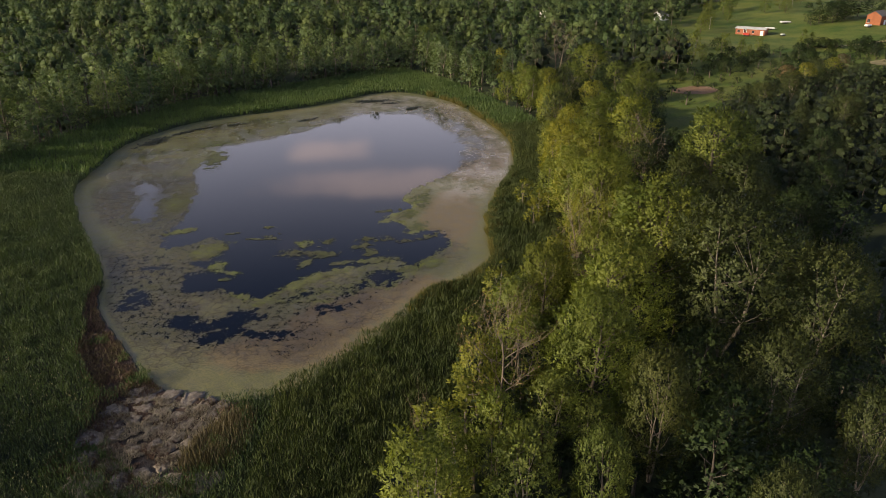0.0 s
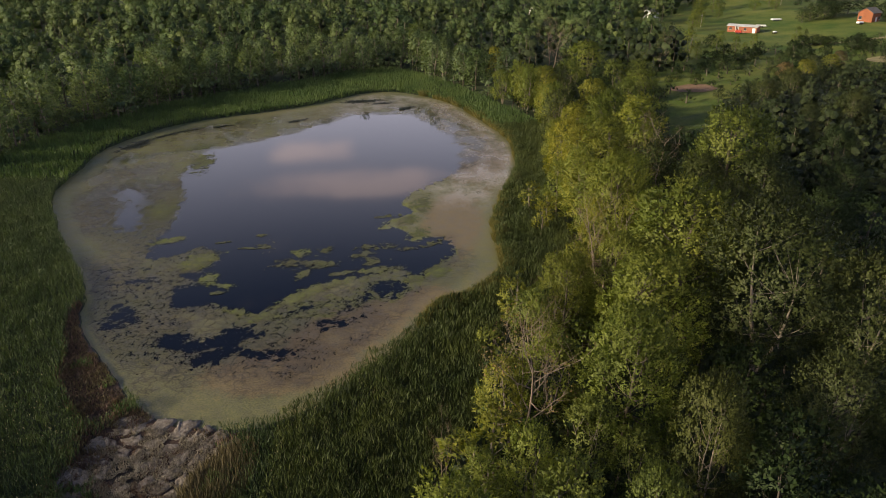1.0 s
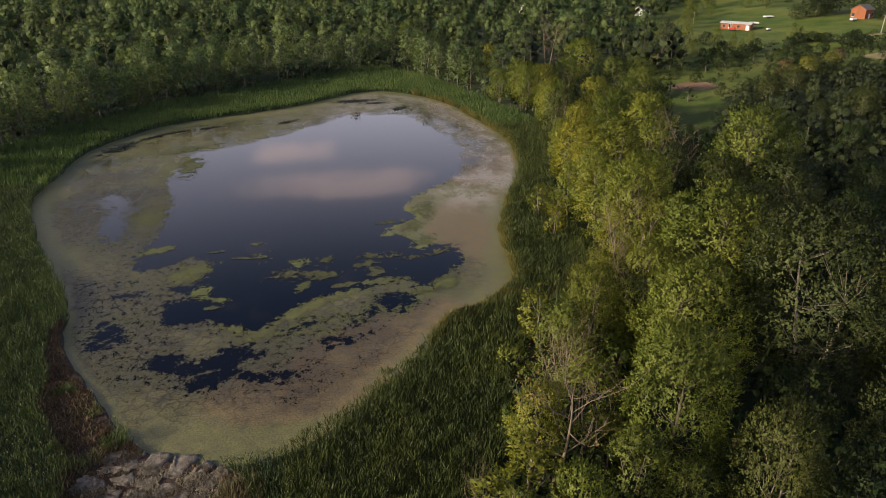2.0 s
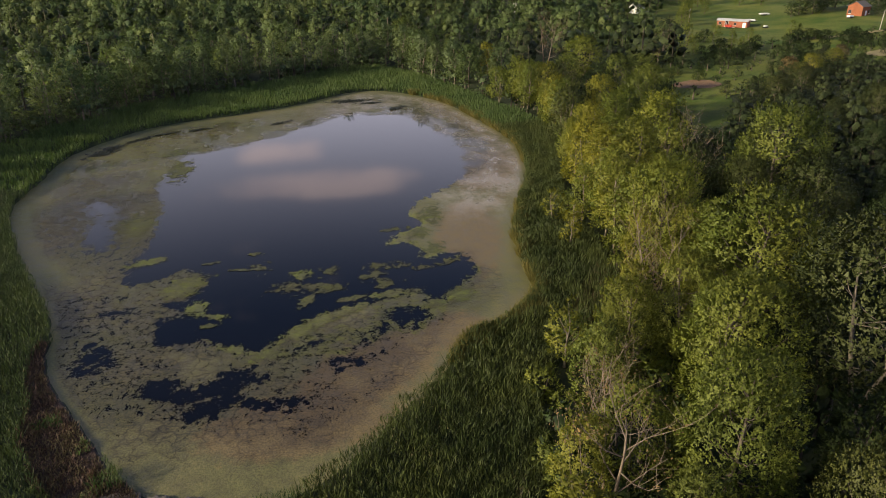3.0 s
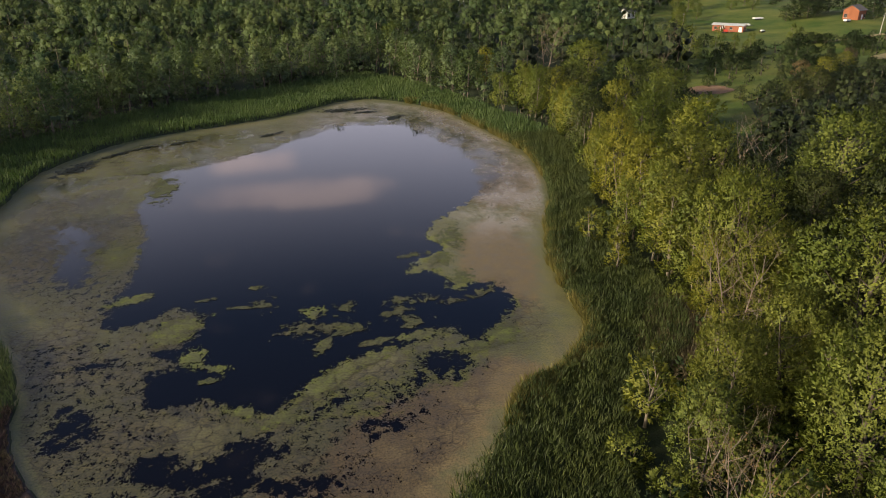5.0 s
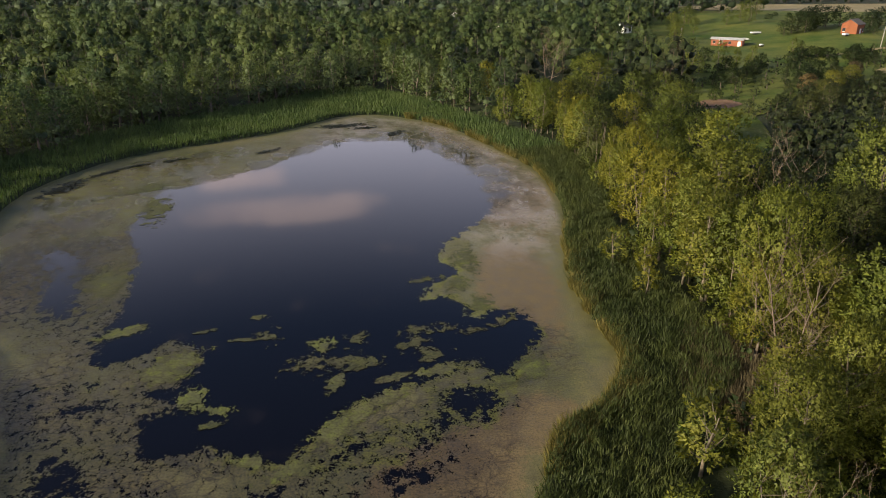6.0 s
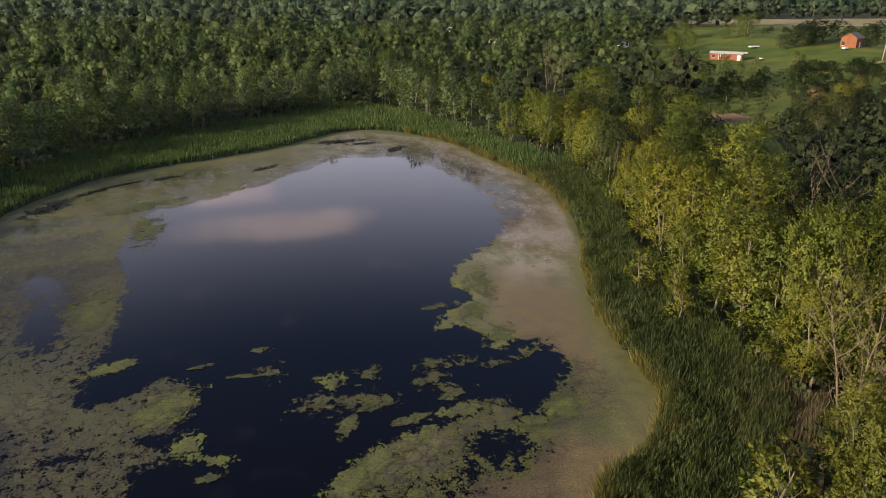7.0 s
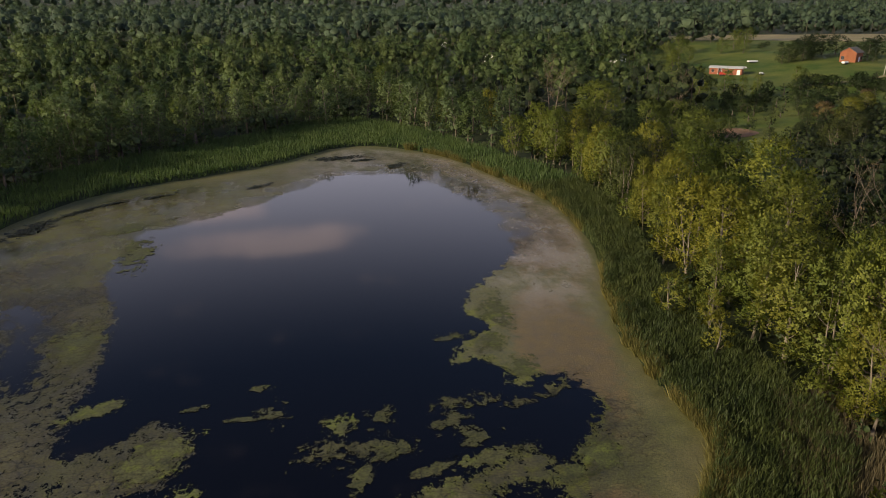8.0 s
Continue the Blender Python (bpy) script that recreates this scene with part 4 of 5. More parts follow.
def leaves(clumps, radius, per, size, seed, stretch=1.5, upward=0.4, slim=0.56):
    """Pointed leaf sprays round the ends of the twigs; their shading follows the rounding of clump and crown."""
    rng = np.random.default_rng(seed + 5000)
    centre = np.mean([np.array(c[0]) for c in clumps], 0)
    reach = max(np.linalg.norm(np.array(c[0]) - centre) for c in clumps) + 0.1
    pos, nrm, axis, soft = [], [], [], []
    for c, d, k in clumps:
        n = max(3, int(per * k * k))
        q = rng.normal(0, 1, (n, 3))
        q[:, 2] = np.where(rng.uniform(0, 1, n) < 0.6, np.abs(q[:, 2]), q[:, 2])
        q /= np.linalg.norm(q, axis=1)[:, None]
        shell = rng.uniform(0.35, 1.0, n)[:, None] ** 0.5
        o = q * shell * radius * k
        d = np.array(d)
        o = o + d * (o @ d)[:, None] * (stretch - 1)
        pos.append(np.array(c) + o)
        nn = q + np.array((0, 0, upward)) + rng.normal(0, 0.35, (n, 3))
        nrm.append(nn / np.linalg.norm(nn, axis=1)[:, None])
        axis.append(d * 0.8 + q * 0.6 + rng.normal(0, 0.55, (n, 3)) + np.array((0, 0, 0.25)))
        out = (np.array(c) - centre) / reach
        ss = 0.5 * q + 1.05 * out + np.array((0, 0, 0.25)) + rng.normal(0, 0.18, (n, 3))
        soft.append(ss / np.linalg.norm(ss, axis=1)[:, None])
    pos, nrm, axis, soft = np.concatenate(pos), np.concatenate(nrm), np.concatenate(axis), np.concatenate(soft)
    axis -= nrm * (axis * nrm).sum(1)[:, None]
    axis /= np.linalg.norm(axis, axis=1)[:, None] + 1e-9
    side = np.cross(nrm, axis)
    s = size * rng.uniform(0.6, 1.35, len(pos))[:, None]
    a, c = pos - axis * s * 0.5, pos + axis * s * 0.62
    vs = np.stack([a - side * s * slim * 0.5, a + side * s * slim * 0.5, c], 1)
    # turn every leaf so that its front is its outer side
    k = vs.shape[1]
    face = np.cross(vs[:, 1] - vs[:, 0], vs[:, 2] - vs[:, 0])
    flip = (face * nrm).sum(1) < 0
    vs[flip] = vs[flip][:, ::-1]
    return vs.reshape(-1, 3), np.arange(len(pos))[:, None] * k + np.arange(k)[None], np.repeat(soft, k, 0)


PHI = (1 + math.sqrt(5)) / 2
ICO_V = np.array([(s_, t_ * PHI, 0) for s_ in (-1, 1) for t_ in (-1, 1)])
ICO_V = np.concatenate([ICO_V, ICO_V[:, [2, 0, 1]], ICO_V[:, [1, 2, 0]]]) / math.hypot(1, PHI)


def icosahedron():
    """Its twenty faces, from the distances between its corners."""
    near = np.linalg.norm(ICO_V[:, None] - ICO_V[None], axis=2) < 1.1
    out = []
    for i in range(12):
        for j in range(i + 1, 12):
            for k in range(j + 1, 12):
                if near[i, j] and near[j, k] and near[i, k]:
                    n = np.cross(ICO_V[j] - ICO_V[i], ICO_V[k] - ICO_V[i])
                    out.append((i, j, k) if n @ ICO_V[i] > 0 else (i, k, j))
    return np.array(out)


ICO_F = icosahedron()


def dome(t):
    """Reach of a round crown at the height t within it, 0 to 1."""
    return math.sqrt(max(0.0, 1 - ((t - 0.36) / 0.66) ** 2))


def column(t):
    return 0.62 + 0.38 * math.sin(math.pi * min(1, 0.15 + 0.8 * t)) - 0.55 * max(0, t - 0.6)


def vase(t):
    return 0.95 + 0.3 * t


def unit(v):
    return v / (np.linalg.norm(v, axis=-1, keepdims=True) + 1e-9)


def crown_tree(seed, tall, wide, base, lobes, lobe, tufts, per, size, inner, profile, thick, trunks=1, spray=0.55, sides=4, solid=0.0, whole_=0.85):
    """A leafy tree: stems, a limb to each lobe of the crown, on each lobe tufts of leaves that point outward and up, and
    broader leaves within. Gives wood (vertices, quads) and crown (vertices, triangles, shading directions)."""
    rng = np.random.default_rng(seed)
    wood_v, wood_f, vs, ns, mass, mass_n = [], [], [], [], [], []

    def add(points, radii, n):
        v, f = tube(points, radii, n)
        k = len(wood_v)
        wood_v.extend(v)
        wood_f.extend([tuple(i + k for i in g) for g in f])

    def leaf(at, way, soft_, s_, slim):
        flat = unit(np.cross(way, unit(soft_ + rng.normal(0, 0.5, at.shape))))
        tri = np.stack([at - flat * s_ * slim, at + flat * s_ * slim, at + way * s_], 1)
        flip = (np.cross(tri[:, 1] - tri[:, 0], tri[:, 2] - tri[:, 0]) * soft_).sum(1) < 0
        tri[flip] = tri[flip][:, ::-1]
        vs.append(tri.reshape(-1, 3))
        ns.append(np.repeat(unit(soft_ + rng.normal(0, 0.16, at.shape)), 3, 0))

    stems = []
    for tr in range(trunks):
        lean = (rng.normal(0, 0.05), rng.normal(0, 0.05), 1) if trunks == 1 else (0.24 * math.cos(tr * 6.28 / trunks + seed), 0.24 * math.sin(tr * 6.28 / trunks + seed), 1)
        pts, _ = limb((0.2 * lean[0], 0.2 * lean[1], -0.2), lean, tall * (0.86 if tr == 0 else rng.uniform(0.62, 0.8)), 0.12, rng, 7, 0.06)
        add(pts, [thick * (1.2 - 1.1 * i / 7) / math.sqrt(trunks) + 0.02 for i in range(8)], sides + 2)
        stems.append(pts)
    z0, az0 = tall * base, rng.uniform(0, 6.28)
    heart = np.array((0, 0, z0 + 0.40 * (tall - z0)))
    squash = max((tall - z0) / (2 * wide), 0.5)
    centres, radii_ = [], []
    for n in range(lobes):
        u = (n + 0.5) / lobes
        lr = lobe * rng.uniform(0.75, 1.2) * (0.85 if u > 0.85 else 1.0)
        reach = max(0.0, wide * profile(u) - 0.7 * lr) * rng.uniform(0.75, 1.12)
        az = az0 + n * 2.399 + rng.normal(0, 0.25)
        centres.append((reach * math.cos(az), reach * math.sin(az), min(z0 + (tall - z0) * u + rng.normal(0, 0.3), tall - 0.85 * lr)))
        radii_.append(lr)
    centres, radii_ = np.array(centres), np.array(radii_)
    for n, (c, lr) in enumerate(zip(centres, radii_)):
        stem = stems[n % trunks]
        reach = math.hypot(c[0], c[1])
        foot = min(range(8), key=lambda i: abs(stem[i].z - max(c[2] - 0.8 * reach - 0.5, 0.25 * tall)))
        p0 = stem[min(foot, 6)]
        r0 = thick * 0.36 / math.sqrt(trunks) * (1.1 - 0.7 * n / lobes) + 0.015
        add([p0, p0.lerp(Vector(c), 0.5) + Vector((0, 0, -0.12 * reach)), Vector(c)], [r0, r0 * 0.7, r0 * 0.3], 3)
        out = unit((c - heart) * np.array((1, 1, 1 / squash)))
        count = max(5, int(tufts * (lr / lobe) ** 2))
        q = unit(rng.normal(0, 1, (count * 3, 3)))
        q = q[(q @ out > -0.4) & (q[:, 2] > -0.8)][:count]
        foot_ = c + q * lr * rng.uniform(0.5, 1.0, (len(q), 1)) ** 0.7
        # none deep inside a neighbour
        gap = np.linalg.norm(foot_[:, None] - centres[None], axis=2) / radii_[None]
        gap[:, n] = 9
        free_ = gap.min(1) > 0.62
        q, foot_ = q[free_], foot_[free_]
        if len(q):
            whole = unit((foot_ - heart) * np.array((1, 1, 1 / squash)))
            axis = unit(0.6 * q + 0.4 * whole + np.array((0, 0, 0.55)) + rng.normal(0, 0.25, q.shape))
            side = unit(np.cross(axis, np.array((0.31, 0.72, 0.62))))
            other = np.cross(axis, side)
            long_ = spray * rng.uniform(0.6, 1.4, (len(q), 1))
            soft_ = unit((1.4 - whole_) * q + whole_ * whole + np.array((0, 0, 0.2)) + rng.normal(0, 0.16, q.shape))
            for k in range(per):
                t = (k + 0.5) / per
                spin = rng.uniform(0, 6.28, (len(q), 1))
                rad_ = side * np.cos(spin) + other * np.sin(spin)
                leaf(foot_ + axis * long_ * t + rad_ * 0.3 * spray * (1 - t), unit(axis * (0.35 + 0.8 * t) + rad_ * (1.0 - 0.55 * t)), soft_, size * rng.uniform(0.65, 1.3, (len(q), 1)), 0.34)
        if solid:
            mass.append(c + ICO_V * lr * solid * rng.uniform(0.6, 1.15, (12, 1)))
            mass_n.append(unit((1.4 - whole_) * ICO_V + whole_ * unit((mass[-1] - heart) * np.array((1, 1, 1 / squash)))))
        if inner:
            q = unit(rng.normal(0, 1, (inner, 3)))
            leaf(c + q * lr * rng.uniform(0.2, 0.8, (inner, 1)), unit(rng.normal(0, 1, q.shape)), unit(0.6 * q + 0.6 * out), size * 1.45 * rng.uniform(0.7, 1.3, (inner, 1)), 0.45)
    lv, ln = np.concatenate(vs), np.concatenate(ns)
    lf = np.arange(len(lv)).reshape(-1, 3)
    if mass:
        mf = (np.arange(len(mass))[:, None, None] * 12 + ICO_F[None]).reshape(-1, 3)
        lv, ln, lf = np.concatenate(mass + [lv]), np.concatenate(mass_n + [ln]), np.concatenate([mf, lf + 12 * len(mass)])
    return np.array(wood_v), np.array(wood_f), lv, lf, ln


# kind: height, spread, crown's foot, lobes, lobe radius, tufts a lobe, leaves a tuft, leaf size, inner leaves, profile, trunk radius, leaf, bark, trunks
KINDS = {
    "cottonwood_tree": (14.0, 2.9, 0.22, 17, 1.45, 52, 8, 0.24, 16, column, 0.15, LEAF_GOLD, BARK_PALE, 1),
    "willow_tree": (11.0, 3.5, 0.18, 16, 1.60, 56, 8, 0.24, 18, dome, 0.18, LEAF_GOLD, BARK_PALE, 3),
    "maple_tree": (16.0, 6.2, 0.22, 24, 2.50, 112, 9, 0.24, 44, dome, 0.30, LEAF_GREY, BARK_PALE, 2),
    "round_tree": (15.0, 5.4, 0.14, 24, 2.25, 110, 9, 0.23, 40, dome, 0.28, LEAF_GREEN, BARK, 1),
    "dark_tree": (13.0, 4.6, 0.12, 14, 2.20, 42, 6, 0.36, 28, dome, 0.26, LEAF_DARK, BARK, 1),
    "young_tree": (6.0, 1.3, 0.22, 11, 0.55, 15, 7, 0.21, 0, column, 0.08, LEAF_GOLD, BARK_PALE, 1),
    "bush": (3.6, 1.9, 0.08, 8, 1.00, 26, 6, 0.26, 14, dome, 0.06, LEAF_GREEN, BARK, 3),
    "bare_tree": (10.0, 3.2, 0.30, 16, 6, vase, 0.13, 0.5, 9, 0.13, LEAF_RUST, DEADWOOD, 2),
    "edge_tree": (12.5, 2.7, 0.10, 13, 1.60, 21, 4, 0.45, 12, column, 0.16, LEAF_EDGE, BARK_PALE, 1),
    "wood_tree": (13.5, 4.0, 0.18, 12, 2.00, 27, 5, 0.44, 18, dome, 0.18, LEAF_WOOD, BARK, 1),
}
SETS = {"cottonwood_tree": 5, "willow_tree": 5, "maple_tree": 4, "round_tree": 4, "dark_tree": 4, "young_tree": 3, "bush": 4, "bare_tree": 3, "edge_tree": 6, "wood_tree": 5}
LABELS = {
    "cottonwood_tree": "tall slender yellow-green tree with pale trunk beside reeds",
    "willow_tree": "bushy golden-green willow with several pale stems",
    "maple_tree": "broad grey-green maple with upswept leafy limbs",
    "round_tree": "full round-crowned green tree lit by evening sun",
    "dark_tree": "dense deep green tree standing in woodland shade",
    "young_tree": "slim young tree with yellow leaves among the reeds",
    "bush": "leafy green bush at the wood's foot",
    "bare_tree": "half-dead tree with bare tangled pinkish branches",
    "edge_tree": "slender green tree with visible trunk at woodland edge",
    "wood_tree": "leafy green woodland tree with rounded crown",
}
GROUPS = {"cottonwood_tree": "sunlit trees by the pond", "willow_tree": "sunlit trees by the pond", "maple_tree": "trees of the near wood", "round_tree": "trees of the near wood", "dark_tree": "trees of the near wood", "young_tree": "young trees in the reeds", "bush": "bushes", "bare_tree": "bare trees", "edge_tree": "trees along the far wood's edge", "wood_tree": "trees along the far wood's edge"}
protos, used = {}, {}


def tree_mesh(kind, k):
    seed = 100 * list(KINDS).index(kind) + k
    if kind == "bare_tree":
        tall, spread, bare, limbs, twigs, profile, thick, cr, per, size, leaf, bark, trunks = KINDS[kind]
        wv, wf, clumps = grow(seed, tall, spread, bare, limbs, twigs, profile, thick, 0.18, trunks)
        lv, lf, ln = leaves(clumps, cr, per, size, seed)
    else:
        tall, wide, base_, lobes, lobe, tufts, per, size, inner, profile, thick, leaf, bark, trunks = KINDS[kind]
        wv, wf, lv, lf, ln = crown_tree(seed, tall, wide, base_, lobes, lobe, tufts, per, size, inner, profile, thick, trunks, 0.30 if kind == "young_tree" else 0.45 if kind == "bush" else 0.62)
    return mesh_of("trunk", wv, wf, [bark], soft=True), mesh_of("crown", lv, lf, [leaf], normals=ln)


def tree_at(kind, x, y, tall=None, wide=None, leaf=None, label=""):
    """Sets a tree of that kind; tall: its height in metres, wide: its breadth against its kind's."""
    n = used[kind] = used.get(kind, -1) + 1
    k = n % SETS[kind]
    s = (tall or KINDS[kind][0] * RNG.uniform(0.85, 1.12)) / KINDS[kind][0]
    w = s * (wide or RNG.uniform(0.9, 1.12))
    m = pose(x, y, float(height(x, y)), 0, 0, RNG.uniform(0, 360)) @ Matrix.Diagonal((w, w, s, 1))
    if (kind, k) not in protos:
        ob = tagged(new(kind), LABELS[kind], "bush" if kind == "bush" else "tree", GROUPS[kind])
        for name, me in zip(("trunk", "crown"), tree_mesh(kind, k)):
            o = new(name, me)
            o.parent = ob
        ob.matrix_basis = m
        protos[kind, k] = ob
    else:
        src = protos[kind, k]
        ob = copy_thing(src, m)
        ob.matrix_basis = m
    if label:
        ob["label"] = label
    if leaf:
        for o in ob.children:
            if o.name.startswith("crown"):
                o.material_slots[0].link = "OBJECT"
                o.material_slots[0].material = leaf
    return ob


planted = []


def plant(kind, x, y, tall=None, wide=None, leaf=None, label=""):
    planted.append((x, y))
    return tree_at(kind, x, y, tall, wide, leaf, label)


# the trees that stand out, one by one
plant("round_tree", 43.7, 109.5, 18.3, 0.98, label="big round-crowned bright green tree above dark woodland")
plant("round_tree", 45.0, 102.0, 13.5, 1.1, LEAF_GREY)
plant("round_tree", 37.5, 105.0, 12.5, 0.9, LEAF_GREY)
plant("maple_tree", 31.0, 68.0, 18.3, 0.98)
plant("maple_tree", 38.5, 63.5, 15.0, 0.8)
plant("maple_tree", 29.5, 51.5, 12.0, 0.8)
plant("round_tree", 26.8, 81.5, 16.4, 1.1, label="full bright green tree with upswept leafy sprays")
plant("round_tree", 33.5, 86.5, 14.5, 0.9, LEAF_GREY)
plant("round_tree", 19.3, 68.0, 13.9, 0.98, LEAF_LIME, "light green round-crowned tree in evening sun")
plant("round_tree", 14.3, 57.0, 13.6, 0.86, LEAF_LIME, "light green tree with pale stem before darker wood")
plant("round_tree", 11.6, 74.0, 11.0, 0.85, LEAF_GOLD)
plant("round_tree", 22.4, 95.6, 15.8, 0.8, LEAF_LIME)
plant("round_tree", 18.6, 78.0, 11.5, 0.8, LEAF_GREEN)
plant("maple_tree", 17.6, 47.8, 13.0, 0.62, label="small grey-green maple with upswept limbs")
plant("young_tree", 7.0, 77.4, 7.3, 1.3, label="yellow-green young tree leaning out over the reeds")
plant("bare_tree", 4.8, 55.5, 12.0, 1.2)
plant("willow_tree", 3.4, 57.5, 8.5, 0.8)
plant("willow_tree", 8.0, 60.0, 9.5, 0.95, LEAF_LIME)
plant("willow_tree", 10.0, 52.5, 8.0, 0.9, LEAF_GREEN)
plant("willow_tree", 13.0, 49.5, 7.0, 0.9, LEAF_GREEN)
plant("cottonwood_tree", 25.4, 115.8, 15.6, 1.15, label="tall golden-topped slender tree beside the reeds")
plant("cottonwood_tree", 23.0, 121.5, 13.0, 1.2)
plant("cottonwood_tree", 20.2, 104.5, 13.0, 1.3)
plant("bare_tree", 32.2, 112.0, 15.0, 0.9, label="leafless rust brown tree among green neighbours")
plant("willow_tree", 31.0, 108.0, 13.5, 0.9, LEAF_GREY)
plant("dark_tree", 41.0, 119.8, 11.8, 0.85)
plant("cottonwood_tree", 36.2, 134.5, 15.6, 1.35, LEAF_LIME)
plant("willow_tree", 34.0, 124.5, 12.5, 1.0, LEAF_GREEN)
plant("cottonwood_tree", 32.3, 149.6, 12.2, 1.35, LEAF_LIME)
plant("willow_tree", 36.0, 154.5, 12.4, 1.05)
plant("willow_tree", 41.0, 151.5, 11.5, 1.1)
plant("willow_tree", 49.0, 177.8, 12.6, 1.15)
plant("willow_tree", 44.0, 171.0, 11.5, 1.1, LEAF_GREEN)
plant("willow_tree", 36.5, 172.0, 11.5, 1.0)
plant("willow_tree", 48.5, 199.5, 11.5, 1.2, LEAF_GREEN)
plant("willow_tree", 55.0, 199.5, 11.0, 1.2, LEAF_GREEN)
plant("willow_tree", 46.0, 225.0, 12.6, 1.5, LEAF_LIME, "bright yellow-green dome-shaped tree at the wood's edge")
plant("willow_tree", 31.5, 191.0, 11.5, 1.1)
plant("willow_tree", 23.5, 194.6, 10.4, 0.95)
plant("willow_tree", 29.6, 208.0, 9.0, 1.1)
plant("willow_tree", 37.5, 207.5, 11.0, 1.2)
plant("bare_tree", 18.9, 86.5, 12.7, 0.9, label="tangled rust brown tree, half dead, among green ones")
plant("bare_tree", 16.5, 83.0, 9.5, 0.8)
plant("young_tree", 14.0, 115.9, 5.6, 1.3)
plant("young_tree", 14.5, 107.0, 5.0, 1.2)
plant("young_tree", 16.0, 111.0, 5.5, 1.1)
plant("cottonwood_tree", 19.0, 233.0, 10.8, 1.15)
plant("cottonwood_tree", 8.4, 243.6, 10.0, 0.9)
plant("cottonwood_tree", -5.4, 271.0, 14.0, 1.4, LEAF_GREEN)
plant("edge_tree", -23.5, 246.0, 13.0)
plant("bare_tree", 38.0, 240.0, 15.5, 1.3, label="tall dead grey tree with forked bare limbs")
plant("bare_tree", 72.0, 237.0, 12.0, 0.9, label="tall dead grey tree with forked bare limbs")
plant("round_tree", 77.4, 151.5, 9.0, 0.75, LEAF_GREY)
plant("round_tree", 88.4, 154.5, 10.5, 0.9, LEAF_GREY)
plant("round_tree", 71.0, 129.0, 10.0, 0.9, LEAF_DARK)
plant("round_tree", 59.5, 106.5, 10.5, 0.9, LEAF_DARK)
plant("round_tree", 50.0, 93.5, 11.0, 0.9, LEAF_DARK)
plant("willow_tree", -1.6, 40.4, 10.6, 1.0, LEAF_LIME)
plant("willow_tree", 4.2, 46.5, 10.0, 0.7, LEAF_LIME)
plant("willow_tree", 6.2, 42.2, 9.8, 0.9, LEAF_GREEN)
plant("round_tree", 11.8, 41.4, 10.4, 0.62)
plant("maple_tree", 23.2, 36.9, 10.2, 0.6)
plant("maple_tree", 34.3, 46.0, 10.2, 0.62)
plant("dark_tree", 25.0, 58.5, 9.0, 0.9)
plant("young_tree", -0.3, 49.0, 7.5, 1.3)
plant("young_tree", 2.2, 52.0, 8.0, 1.4)
plant("bare_tree", -2.0, 50.5, 7.5, 0.5)
plant("bare_tree", 7.5, 64.0, 9.0, 0.9)
plant("bare_tree", 30.0, 158.0, 9.0, 0.9)
plant("bare_tree", 33.0, 187.0, 8.0, 0.7)


def free(x, y, gap):
    return all((x - a) ** 2 + (y - c) ** 2 > gap * gap for a, c in planted)


def shelter(x, y):
    """How far a place lies behind the reeds."""
    d, w = bed(x, y)
    return float(d - w)


def strip(kinds, tries, box, keep, gap, heights, leaf=None):
    for _ in range(tries):
        x, y = RNG.uniform(box[0], box[1]), RNG.uniform(box[2], box[3])
        if keep(x, y) and free(x, y, gap):
            plant(kinds[int(RNG.integers(len(kinds)))], x, y, RNG.uniform(*heights), None, leaf)


# the sunlit belt between reeds and the right-hand wood, then the wood behind it
strip(["cottonwood_tree", "willow_tree", "cottonwood_tree"], 900, (0, 44, 44, 205), lambda x, y: 0.5 < shelter(x, y) < (14 if 72 < y < 112 else 9) and not (76 < y < 106 and shelter(x, y) < 2.0), 3.6, (8.0, 13.0))
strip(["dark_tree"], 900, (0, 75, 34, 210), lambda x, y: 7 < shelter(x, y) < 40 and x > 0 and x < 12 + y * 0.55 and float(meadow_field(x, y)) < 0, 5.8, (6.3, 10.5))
strip(["bush"], 900, (-4, 60, 34, 180), lambda x, y: -0.5 < shelter(x, y) < 16 and x > -4 and not (78 < y < 104 and shelter(x, y) < 0.5), 2.4, (2.0, 4.5))
# the wood's edge beyond the left and far shores
strip(["edge_tree", "wood_tree", "edge_tree"], 1500, (-125, 40, 130, 300), lambda x, y: 0.0 < shelter(x, y) < 22 and (x < 0 or y > 215) and float(meadow_field(x, y)) < 0, 4.3, (9.5, 14.5))
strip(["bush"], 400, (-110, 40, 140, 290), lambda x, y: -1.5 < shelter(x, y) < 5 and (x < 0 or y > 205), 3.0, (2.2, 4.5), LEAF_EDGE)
# the wood's ragged edge before the meadow
strip(["wood_tree", "dark_tree", "wood_tree"], 500, (74, 190, 196, 290), lambda x, y: y < 226 + 0.58 * (x - 96) and x < 0.88 * (y - 50) - 4 and (x - 84) ** 2 + (y - 220) ** 2 > 160 and float(blob(x, y, 63, 182, 8.0, 36, 68.0)) < 0, 5.0, (2.6, 4.6), LEAF_SHADE)
for x, y, h, leaf_ in ((99, 203, 6.0, LEAF_GREY), (107, 212, 6.5, LEAF_GOLD), (114, 221, 6.0, LEAF_GREY), (95, 194, 6.5, LEAF_GREY), (122, 226, 5.5, LEAF_GOLD), (84, 186, 6.5, LEAF_GREY), (130, 236, 5.0, LEAF_RUST), (104, 218, 5.0, LEAF_RUST)):
    plant("willow_tree", x, y, h, 1.5, leaf_, "low spreading scrub tree before the meadow")
